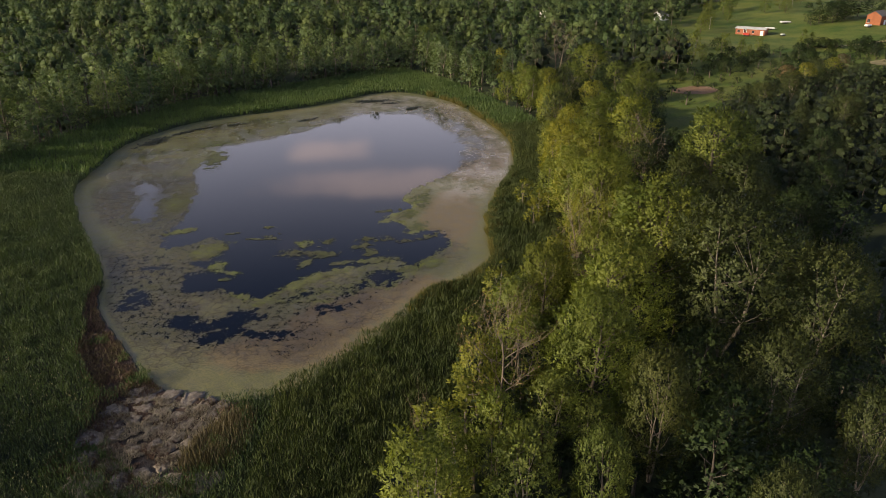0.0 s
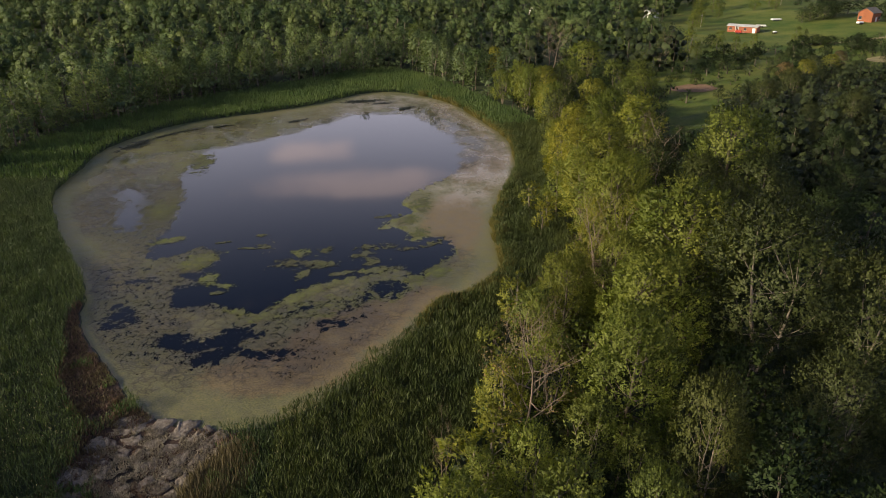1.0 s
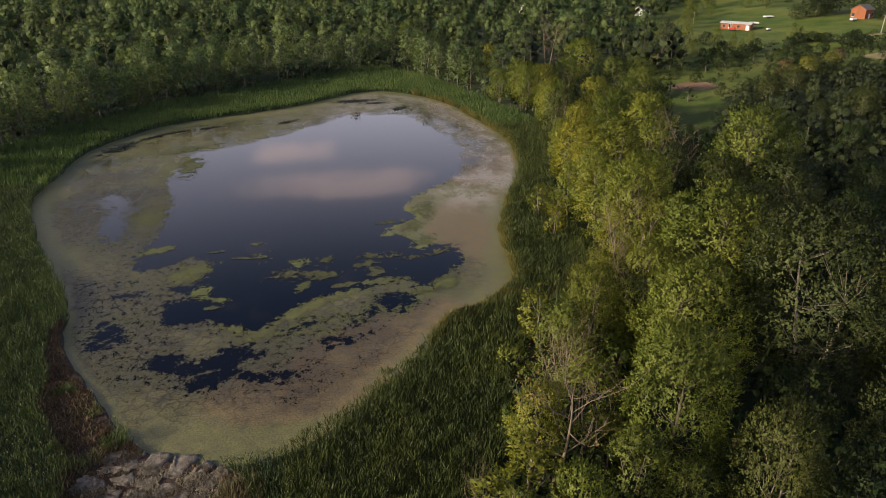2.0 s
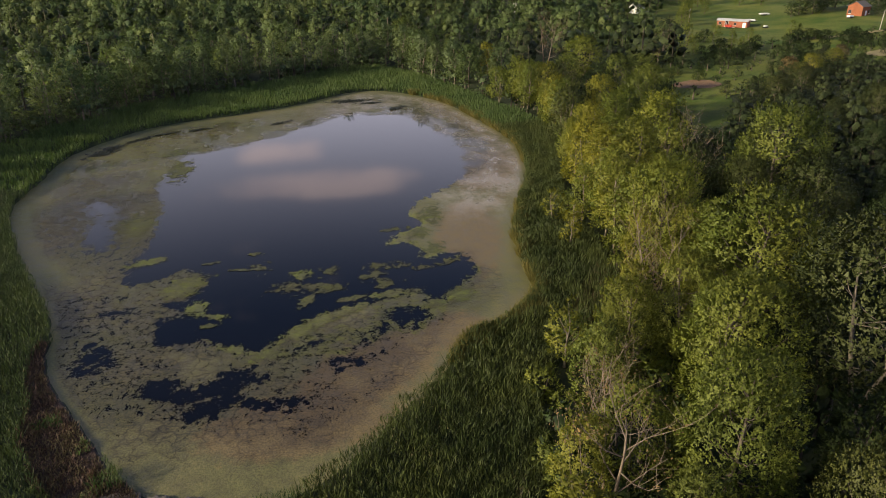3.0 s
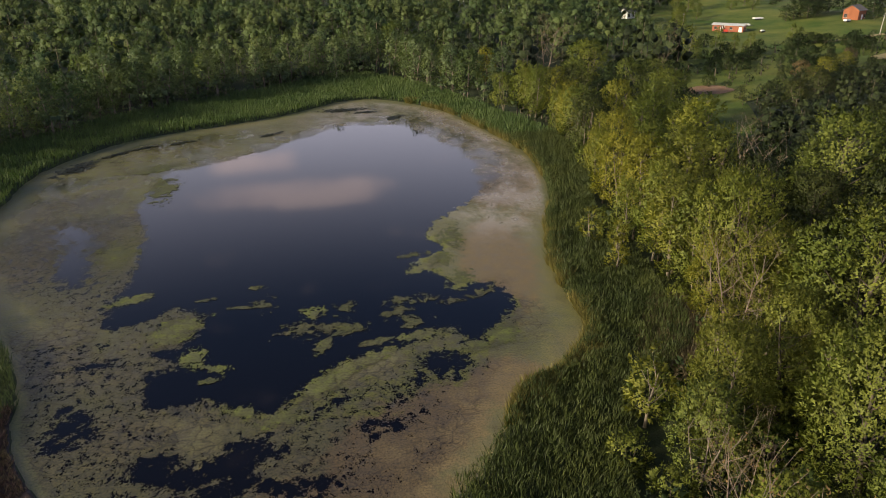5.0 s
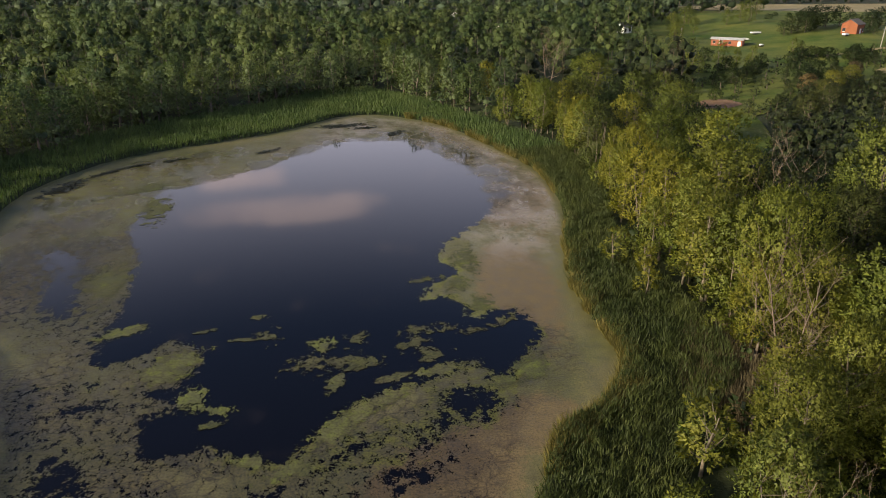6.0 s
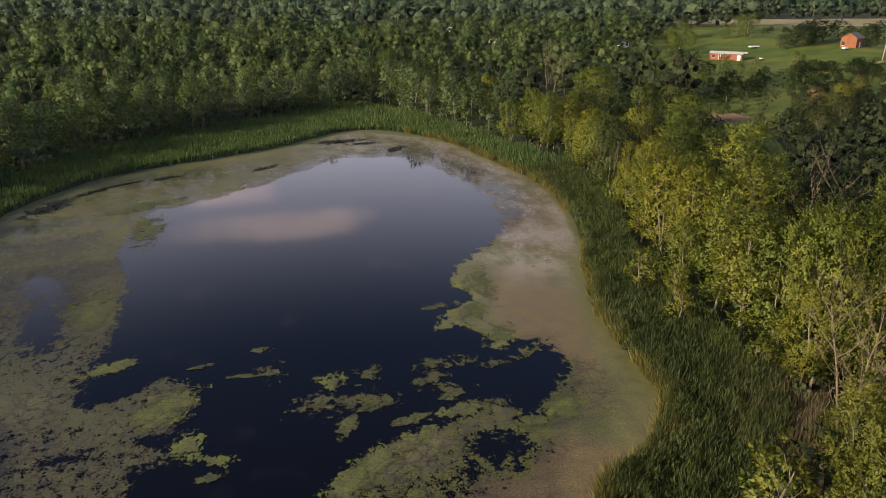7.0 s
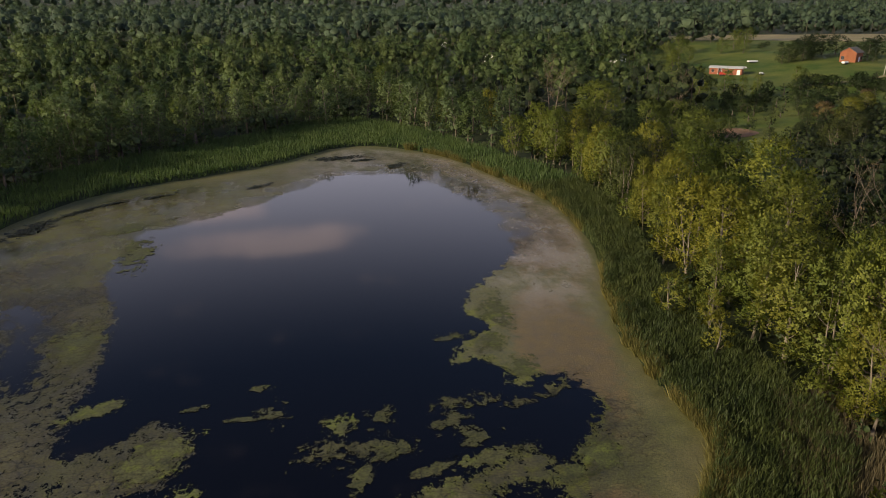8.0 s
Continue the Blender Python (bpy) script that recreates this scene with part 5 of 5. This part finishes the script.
# bushes and small trees on the meadow
strip(["bush"], 420, (70, 215, 200, 300), lambda x, y: float(meadow_field(x, y)) > 0.03 and y < 235 + 0.28 * x and vnoise(x, y, 18, 101, 2) > -0.1, 4.5, (2.0, 4.5), LEAF_DARK)
for x, y, h in ((86.5, 252, 11), (91, 255, 6.5), (99, 258, 9.5), (107, 262, 7), (116, 268, 6.5), (107, 255, 5.5), (137, 279, 7.5), (141, 281, 6), (80, 262, 8)):
    plant("edge_tree", x, y, h, 1.0, LEAF_GREEN, "tall light green poplar standing alone on the meadow")
for x, y in ((134, 275), (131, 268), (139, 278), (145, 281), (146, 279), (149, 280), (149, 277), (153, 272), (153, 269), (153, 266), (156, 267), (154, 262), (106, 250), (101, 244), (113, 260), (106, 282), (190, 388), (204, 406), (207, 398)):
    plant("bush", x, y, RNG.uniform(2.0, 4.2), 1.3, LEAF_DARK, "low dark bush on the open meadow")
for x, y, h in ((164, 330, 6.5), (169, 333, 7), (174, 331, 7.5), (178, 335, 8), (183, 338, 7), (194, 330, 7), (198, 324, 8), (203, 330, 8.5), (192, 313, 4.5), (210, 334, 9), (181, 342, 9), (187, 345, 9.5), (193, 346, 9), (176, 340, 8), (199, 345, 9)):
    plant("wood_tree", x, y, h, 1.7, LEAF_DARK, "dense dark tree in a clump beside the farmhouse")

for x, y, h in ((126, 352, 8), (133, 372, 9), (146, 388, 10), (152, 396, 9), (163, 378, 8), (171, 372, 8.5), (175, 388, 9), (186, 402, 9), (120, 338, 8.5), (114, 326, 8), (139, 362, 7), (197, 412, 9)):
    plant("wood_tree", x, y, h, 1.2, LEAF_GREEN, "green hedgerow tree between meadow and hay field")

# ---- woods past that: one mesh a stand ----


def far_tree(k, lobes, tufts, per, size, tall, wide=3.7, lobe=1.75, base=0.30, solid=0.7, profile=dome):
    """A tree for the woods: each lobe an uneven mass under loose leaves; its shading directions go with stem and crown."""
    wv, wf, lv, lf, ln = crown_tree(3000 + k, tall, wide, base, lobes, lobe, tufts, per, size, 0, profile, 0.2, 1, size * 0.9, 3, solid, 1.22)
    wv, wf = tube([(0, 0, -0.3), (0.1, 0, tall * 0.4), (0, 0.1, tall * 0.85)], [0.2, 0.15, 0.05], 3)
    wn = unit(np.array(wv) * np.array((1, 1, 0)) + np.array((0.01, 0, 0.01)))
    return np.array(wv), np.array(wf), lv, lf, np.concatenate([wn, ln])


def stand(name, pts, protos_, talls, label, leaf, rng):
    vs, lf_all, wf_all, ns, k = [], [], [], [], 0
    for (x, y), s in zip(pts, talls):
        wv, wf, lv, lf, nn = protos_[int(rng.integers(len(protos_)))]
        t, wd = rng.uniform(0, 6.28), s * rng.uniform(0.85, 1.3)
        R = np.array([[math.cos(t) * wd, -math.sin(t) * wd, 0], [math.sin(t) * wd, math.cos(t) * wd, 0], [0, 0, s]])
        v = np.concatenate([wv, lv]) @ R.T + np.array((x, y, float(height(x, y))))
        vs.append(v)
        ns.append(nn @ np.array([[math.cos(t), math.sin(t), 0], [-math.sin(t), math.cos(t), 0], [0, 0, 1]]))
        wf_all.append(wf + k)
        lf_all.append(lf + k + len(wv))
        k += len(v)
    w, l = np.concatenate(wf_all), np.concatenate(lf_all)
    me = mesh_of(name, np.concatenate(vs), [w, l], [BARK, leaf], np.concatenate([np.zeros(len(w), int), np.ones(len(l), int)]), normals=np.concatenate(ns))
    return tagged(new(name, me), label, "woodland", kind="stuff")


def sown(n, box, gap, keep, rng):
    """Random places at least gap apart."""
    cells, out = {}, []
    for x, y in np.stack([rng.uniform(box[0], box[1], n), rng.uniform(box[2], box[3], n)], -1):
        i, j = int(x // gap), int(y // gap)
        if any((x - a) ** 2 + (y - c) ** 2 < gap * gap for p in (-1, 0, 1) for q in (-1, 0, 1) for a, c in cells.get((i + p, j + q), ())):
            continue
        cells.setdefault((i, j), []).append((x, y))
        out.append((x, y))
    out = np.array(out)
    return out[keep(out[:, 0], out[:, 1])]


FAR_HOUSES = ((110, 374), (43, 478), (-14, 606), (55, 396))


def wooded(x, y, inner=20):
    d, w = bed(x, y)
    ok = (d - w > inner) & (meadow_field(x, y) < -0.02) & (blob(x, y, 310, 478, 47, 132, -4.0) < 0) & (blob(x, y, 70, 190, 8, 26, 62.0) < 0)
    for hx, hy in FAR_HOUSES:
        ok = ok & (blob(x, y, hx * 0.95, hy - 14, 3.2, 17, math.degrees(math.atan2(hy, hx))) < 0)
    return ok


def in_sight(x, y):
    return (x > -0.65 * y - 14) & (x < np.maximum(0.64 * y, 0.88 * (y - 50) - 20) + 16)


def scrub(x, y):
    """Where only low scrub grows, before the meadow."""
    return blob(x, y, 140, 222, 40, 95, 22.0) > 0.0


rng = np.random.default_rng(23)
mid = [far_tree(k, 11, 24, 2, 0.46, 13.0, 3.9 + 0.5 * (k % 3), 1.9, 0.28, 0.60, column if k % 4 == 0 else dome) for k in range(9)]
fine = [far_tree(20 + k, 12, 24, 3, 0.38, 13.0, 4.6, 2.0, 0.12, 0.62) for k in range(6)]
pts = sown(9000, (-280, 300, 60, 420), 7.2, lambda x, y: wooded(x, y, 18) & in_sight(x, y) & ((x < 0) | (y > 205) | (from_shore(x, y) > 42)), rng)
pts = np.array([p for p in pts if free(p[0], p[1], 3.5)])
low_ = scrub(pts[:, 0], pts[:, 1])
size = rng.uniform(0.70, 1.16, len(pts)) * np.where(low_, 0.34, np.where((pts[:, 0] > 0) & (pts[:, 1] < 225), 0.62, 1.0))
close = (pts[:, 0] > 0) & (pts[:, 1] < 250)
stand("woodland", pts[~close], mid, size[~close], "mixed green woodland canopy behind the pond", LEAF_WOOD, rng)
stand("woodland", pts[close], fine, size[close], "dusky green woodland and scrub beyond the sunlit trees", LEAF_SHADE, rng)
# trees out of view, added to throw their shade over the left marsh
shade = sown(900, (-125, -66, 4, 42), 7.0, lambda x, y: x < -70 + 0.3 * y, rng)
stand("woodland", shade, [far_tree(100 + k, 6, 8, 2, 1.1, 13.0, 3.6, 2.4, 0.2) for k in range(4)], rng.uniform(1.05, 1.42, len(shade)), "unseen tall green woodland west of the marsh, added for its shade", LEAF_WOOD, rng)
# thick scrub between the near wood and the meadow, lower towards the meadow
pts = sown(6000, (40, 190, 105, 290), 4.6, lambda x, y: wooded(x, y, 24) & in_sight(x, y) & (y < 222 + 0.58 * (x - 96)) & (blob(x, y, 63, 182, 8.0, 36, 68.0) < 0) & ((x - 84) ** 2 + (y - 220) ** 2 > 160), rng)
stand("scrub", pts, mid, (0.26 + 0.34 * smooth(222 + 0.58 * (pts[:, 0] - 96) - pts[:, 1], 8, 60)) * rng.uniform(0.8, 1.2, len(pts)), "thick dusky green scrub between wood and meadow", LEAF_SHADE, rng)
# undergrowth on the floor of the near wood, its dark colour carrying deep shade
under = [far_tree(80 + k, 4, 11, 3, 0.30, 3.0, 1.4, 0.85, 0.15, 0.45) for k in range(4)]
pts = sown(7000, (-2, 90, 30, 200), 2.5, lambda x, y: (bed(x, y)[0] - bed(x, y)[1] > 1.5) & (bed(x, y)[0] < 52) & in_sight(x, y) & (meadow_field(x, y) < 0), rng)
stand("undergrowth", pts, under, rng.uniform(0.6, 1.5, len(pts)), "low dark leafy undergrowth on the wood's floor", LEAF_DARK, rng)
# low brush along the meadow's rough near rim
pts = sown(3000, (54, 130, 150, 250), 2.6, lambda x, y: (meadow_field(x, y) > -0.75) & (meadow_field(x, y) < -0.12) & in_sight(x, y) & (y < 224 + 0.58 * (x - 96)), rng)
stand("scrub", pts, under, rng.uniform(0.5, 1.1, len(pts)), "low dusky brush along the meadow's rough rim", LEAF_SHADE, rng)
# brush along the foot of the far wood, and scrub on the meadow
pts = sown(6000, (-110, 45, 135, 290), 2.6, lambda x, y: (np.abs(bed(x, y)[0] - bed(x, y)[1] - 2.0) < 4.0) & ((x < 0) | (y > 205)) & (meadow_field(x, y) < 0), rng)
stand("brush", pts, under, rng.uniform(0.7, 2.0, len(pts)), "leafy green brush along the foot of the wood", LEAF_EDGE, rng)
pts = sown(2500, (66, 230, 190, 300), 4.0, lambda x, y: (meadow_field(x, y) > -0.1) & (y < 238 + 0.28 * x) & (vnoise(x, y, 16, 131, 2) > 0.02), rng)
stand("scrub", pts, under, rng.uniform(0.4, 1.2, len(pts)), "low green scrub scattered over rough meadow", LEAF_SHADE, rng)
low = [far_tree(40 + k, 5, 10, 2, 0.85, 12.0, 4.6, 2.6, 0.2, 0.64) for k in range(6)]
pts = sown(20000, (-800, 1050, 420, 1150), 14.0, lambda x, y: wooded(x, y, 20) & in_sight(x, y) & (vnoise(x, y, 120, 110, 2) > -0.45), rng)
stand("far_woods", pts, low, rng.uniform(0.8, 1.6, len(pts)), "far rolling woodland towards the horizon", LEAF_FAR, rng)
pts = sown(3000, (90, 620, 395, 680), 9.5, lambda x, y: wooded(x, y, 20) & in_sight(x, y), rng)
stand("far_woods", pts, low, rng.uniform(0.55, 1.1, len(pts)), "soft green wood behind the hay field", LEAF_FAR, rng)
dist = [far_tree(60 + k, 3, 4, 2, 1.6, 15.0, 4.6, 3.6, 0.2, 0.75) for k in range(4)]
pts = sown(11000, (-2200, 3000, 1150, 3300), 62.0, lambda x, y: in_sight(x, y), rng)
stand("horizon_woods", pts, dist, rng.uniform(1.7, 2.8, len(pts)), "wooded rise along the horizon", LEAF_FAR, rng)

# ---- farm buildings, poles and far houses ----
BRICK_RED = surface("orange_red_siding", (0.23, 0.072, 0.038), (0.30, 0.105, 0.055), 0.8, rough=0.7, depth=0.01)
HOUSE_WALL = surface("orange_brick", (0.20, 0.068, 0.030), (0.26, 0.092, 0.042), 0.7, rough=0.8, depth=0.01)
ROOF_METAL = surface("pale_metal_roof", (0.42, 0.43, 0.43), (0.58, 0.58, 0.56), 0.5, rough=0.45, depth=0.01)
ROOF_DARK = surface("dark_shingles", (0.10, 0.09, 0.085), (0.16, 0.145, 0.135), 1.2, rough=0.85, depth=0.02)
WHITE = surface("white_paint", (0.70, 0.69, 0.66), (0.82, 0.81, 0.78), 0.8, rough=0.5, depth=0.005)
GLASS = surface("dark_window_glass", (0.02, 0.022, 0.026), (0.04, 0.042, 0.046), 0.6, rough=0.08, relief=0, spec=0.6)
POLE = surface("weathered_pole", (0.30, 0.27, 0.23), (0.44, 0.40, 0.35), 2.0, depth=0.01)
RED_PAINT = surface("red_machine_paint", (0.30, 0.03, 0.02), (0.42, 0.05, 0.03), 1.0, rough=0.4, depth=0.005)
TYRE = surface("black_rubber", (0.02, 0.02, 0.02), (0.035, 0.035, 0.035), 3.0, depth=0.005)


def box(bm, x0, x1, y0, y1, z0, z1, bevel=0.0):
    m = Matrix.Translation(((x0 + x1) / 2, (y0 + y1) / 2, (z0 + z1) / 2)) @ Matrix.Diagonal((x1 - x0, y1 - y0, z1 - z0, 1))
    r = bmesh.ops.create_cube(bm, size=1, matrix=m)
    if bevel:
        bmesh.ops.bevel(bm, geom=list({e for v in r["verts"] for e in v.link_edges}), offset=bevel, segments=1, affect="EDGES")
    return bm


def slab(bm, corners, thick):
    """A flat plate through four corners, with thickness downwards."""
    top = [bm.verts.new(c) for c in corners]
    low = [bm.verts.new((c[0], c[1], c[2] - thick)) for c in corners]
    bm.faces.new(top)
    bm.faces.new(low[::-1])
    for i in range(4):
        bm.faces.new((top[i], low[i], low[(i + 1) % 4], top[(i + 1) % 4]))


def gable_body(bm, l, w, h, ridge):
    """Walls of a gabled house, ridge along x."""
    a = [bm.verts.new(p) for p in ((-l / 2, -w / 2, 0), (l / 2, -w / 2, 0), (l / 2, w / 2, 0), (-l / 2, w / 2, 0), (-l / 2, -w / 2, h), (l / 2, -w / 2, h), (l / 2, w / 2, h), (-l / 2, w / 2, h), (-l / 2, 0, ridge), (l / 2, 0, ridge))]
    for f in ((0, 1, 5, 4), (2, 3, 7, 6), (3, 0, 4, 8, 7), (1, 2, 6, 9, 5), (3, 2, 1, 0), (4, 5, 9, 8), (6, 7, 8, 9)):
        bm.faces.new([a[i] for i in f])
    return bm


def opening(parent, name, x0, x1, y, z0, z1, face, side="y"):
    """A window or door with frame, sill and pane standing just proud of a wall that faces -y (or +-x)."""
    def put(bm, a0, a1, d0, d1, c0, c1):
        if side == "y":
            box(bm, a0, a1, y + face * d0 if face > 0 else y - d1, y + face * d1 if face > 0 else y - d0, c0, c1)
        else:
            box(bm, y + face * d0 if face > 0 else y - d1, y + face * d1 if face > 0 else y - d0, a0, a1, c0, c1)
        return bm
    fr = bmesh.new()
    t = 0.09
    put(fr, x0 - t, x0, 0.003, 0.07, z0 - t, z1 + t)
    put(fr, x1, x1 + t, 0.003, 0.07, z0 - t, z1 + t)
    put(fr, x0, x1, 0.003, 0.07, z1, z1 + t)
    put(fr, x0, x1, 0.003, 0.07, z0 - t, z0)
    if name == "window":
        put(fr, (x0 + x1) / 2 - 0.03, (x0 + x1) / 2 + 0.03, 0.03, 0.06, z0, z1)
    w = part(name, fr, WHITE if name == "door" else ROOF_DARK, parent, "white framed door" if name == "door" else "dark framed window")
    part("pane" if name == "window" else "door_leaf", put(bmesh.new(), x0, x1, 0.003, 0.03, z0, z1), GLASS if name == "window" else WHITE, w)
    if name == "window":
        part("sill", put(bmesh.new(), x0 - 0.12, x1 + 0.12, 0.071, 0.14, z0 - t, z0 - 0.03), WHITE, w)
    return w


def gabled_house(x, y, turn, l, w, h, ridge, wall, roof, label, windows, chimney=True):
    house = tagged(new("house"), label, "house", "houses")
    part("wall", gable_body(bmesh.new(), l, w, h, ridge), wall, house)
    rf = bmesh.new()
    over, drop = 0.45, (ridge - h) / (w / 2) * 0.45
    slab(rf, ((-l / 2 - over, -w / 2 - over, h - drop + 0.16), (l / 2 + over, -w / 2 - over, h - drop + 0.16), (l / 2 + over, 0, ridge + 0.16), (-l / 2 - over, 0, ridge + 0.16)), 0.14)
    slab(rf, ((-l / 2 - over, 0, ridge + 0.16), (l / 2 + over, 0, ridge + 0.16), (l / 2 + over, w / 2 + over, h - drop + 0.16), (-l / 2 - over, w / 2 + over, h - drop + 0.16)), 0.14)
    rp = part("roof", rf, roof, house)
    if chimney:
        part("chimney", box(bmesh.new(), l * 0.2, l * 0.2 + 0.7, -0.35, 0.35, ridge - 0.6, ridge + 0.9, 0.03), wall, rp)
    for side, face, a0, z0 in windows:
        if side == "y":
            opening(house, "window", a0, a0 + 1.1, face * w / 2, z0, z0 + 1.3, face)
        else:
            opening(house, "window", a0, a0 + 1.1, face * l / 2, z0, z0 + 1.3, face, "x")
    opening(house, "door", -0.5, 0.5, -w / 2, 0.12, 2.15, -1)
    house.matrix_basis = pose(x, y, float(height(x, y)) - 0.05, 0, 0, turn)
    return house


gabled_house(187.6, 320.0, 32, 6.6, 6.2, 4.0, 5.8, HOUSE_WALL, ROOF_DARK, "two-storey orange brick farmhouse with dark gabled roof",
             [("y", -1, 1.7, 1.0), ("x", -1, 1.4, 1.0), ("x", 1, -0.6, 3.5)], False)
for x, y, turn, wall in ((110, 374, 30, WHITE), (43, 478, -20, WHITE), (-14, 606, 15, WHITE), (55, 396, 50, WHITE)):
    gabled_house(x, y, turn, 5.6, 4.8, 3.4, 5.0, wall, ROOF_DARK, "small white house half hidden by far trees", [("y", -1, -2.2, 1.0), ("y", -1, 1.0, 1.0)], False)

# long low shed with open bays
shed = tagged(new("farm_shed"), "long low orange-red farm shed with pale metal roof", "shed")
part("wall", box(bmesh.new(), -7.2, -3.4, -3.2, 3.2, 0, 3.0), BRICK_RED, shed)
part("wall", box(bmesh.new(), -1.6, 7.2, -3.2, 3.2, 0, 3.0), BRICK_RED, shed)
part("back_wall", box(bmesh.new(), -3.4, -1.6, 2.9, 3.2, 0, 3.0), BRICK_RED, shed)
rf = bmesh.new()
slab(rf, ((-7.7, -3.8, 3.0), (7.7, -3.8, 3.0), (7.7, 0, 3.75), (-7.7, 0, 3.75)), 0.1)
slab(rf, ((-7.7, 0, 3.75), (7.7, 0, 3.75), (7.7, 3.8, 3.0), (-7.7, 3.8, 3.0)), 0.1)
rp = part("roof", rf, ROOF_METAL, shed)
for k in range(13):
    s = bmesh.new()
    slab(s, ((-7.3 + k * 1.2, -3.8, 3.05), (-7.24 + k * 1.2, -3.8, 3.05), (-7.24 + k * 1.2, 0, 3.80), (-7.3 + k * 1.2, 0, 3.80)), 0.04)
    part("roof_rib", s, ROOF_METAL, rp)
tri = bmesh.new()
for e in (-7.2, 7.05):
    a = [tri.verts.new(p) for p in ((e, -3.2, 3.0), (e, 3.2, 3.0), (e, 0, 3.64), (e + 0.15, -3.2, 3.0), (e + 0.15, 3.2, 3.0), (e + 0.15, 0, 3.64))]
    for f in ((0, 2, 1), (3, 4, 5), (0, 1, 4, 3), (1, 2, 5, 4), (2, 0, 3, 5)):
        tri.faces.new([a[i] for i in f])
part("gable", tri, BRICK_RED, shed)
opening(shed, "door", 5.2, 6.5, -3.2, 0.05, 2.3, -1)
opening(shed, "window", 1.0, 2.1, -3.2, 1.2, 2.2, -1)
opening(shed, "window", -6.2, -5.1, -3.2, 1.2, 2.2, -1)
for x in (-3.3, -2.5, -1.75):
    part("post", box(bmesh.new(), x, x + 0.15, -3.35, -3.2, 0, 3.0), WHITE, shed, "white post")
shed.matrix_basis = pose(134.5, 321.0, float(height(134.5, 321.0)) - 0.05, 0, 0, -38) @ Matrix.Diagonal((0.84, 0.84, 0.9, 1))


def trailer(x, y, turn, l, w, h, paint, label, category):
    t = tagged(new("trailer"), label, category, "vehicles by the shed")
    part("body", box(bmesh.new(), -l / 2, l / 2, -w / 2, w / 2, 0.55, h, 0.15), paint, t)
    part("drawbar", box(bmesh.new(), l / 2, l / 2 + 1.2, -0.06, 0.06, 0.5, 0.62), POLE, t)
    for sx in (-0.5, 0.5):
        for sy in (-1, 1):
            bm = bmesh.new()
            bmesh.ops.create_cone(bm, cap_ends=True, segments=14, radius1=0.36, radius2=0.36, depth=0.22, matrix=pose(sx, sy * (w / 2 - 0.05), 0.36, 90, 0, 0))
            part("tyre", bm, TYRE, t)
    t.matrix_basis = pose(x, y, float(height(x, y)) + 0.1, 0, 0, turn)
    return t


trailer(158, 342, 8, 4.6, 1.8, 1.15, WHITE, "long low white trailer parked on the meadow", "trailer")
trailer(146, 330, -10, 4.0, 1.9, 1.2, WHITE, "low white flatbed trailer beside the shed", "trailer")
trailer(144, 312, 20, 1.6, 1.1, 1.1, WHITE, "small white box trailer on the grass", "trailer")
trailer(130.5, 316.5, -35, 2.6, 1.5, 1.5, RED_PAINT, "small red farm wagon before the shed", "wagon")
trailer(180, 313, 25, 3.0, 1.4, 1.3, WHITE, "white vehicle parked beside the farmhouse", "vehicle")


def pole_at(x, y, tall, lean, arm):
    p = tagged(new("utility_pole"), "weathered pale wooden utility pole with crossarm", "pole", "utility poles")
    vs, fs = tube([(0, 0, -0.3), (lean * 0.5, 0, tall * 0.5), (lean, 0, tall)], [0.17, 0.15, 0.12], 8)
    me = mesh_of("shaft", vs, np.array(fs), [POLE], soft=True)
    o = new("shaft", me)
    o.parent = p
    part("crossarm", box(bmesh.new(), lean - 1.1, lean + 1.1, -0.06, 0.06, tall - 0.9, tall - 0.75, 0.01), POLE, p)
    for k in (-0.9, 0.0, 0.9):
        bm = bmesh.new()
        bmesh.ops.create_cone(bm, cap_ends=True, segments=8, radius1=0.06, radius2=0.04, depth=0.18, matrix=pose(lean + k, 0, tall - 0.66))
        part("insulator", bm, GLASS, p)
    p.matrix_basis = pose(x, y, float(height(x, y)), 0, 0, arm)


pole_at(174, 284, 7.5, 0.6, 20)
pole_at(122, 338, 6.0, 0.1, 40)
pole_at(183, 392, 6.5, 0.0, 30)
pole_at(60, 640, 12.0, 0.0, 0)
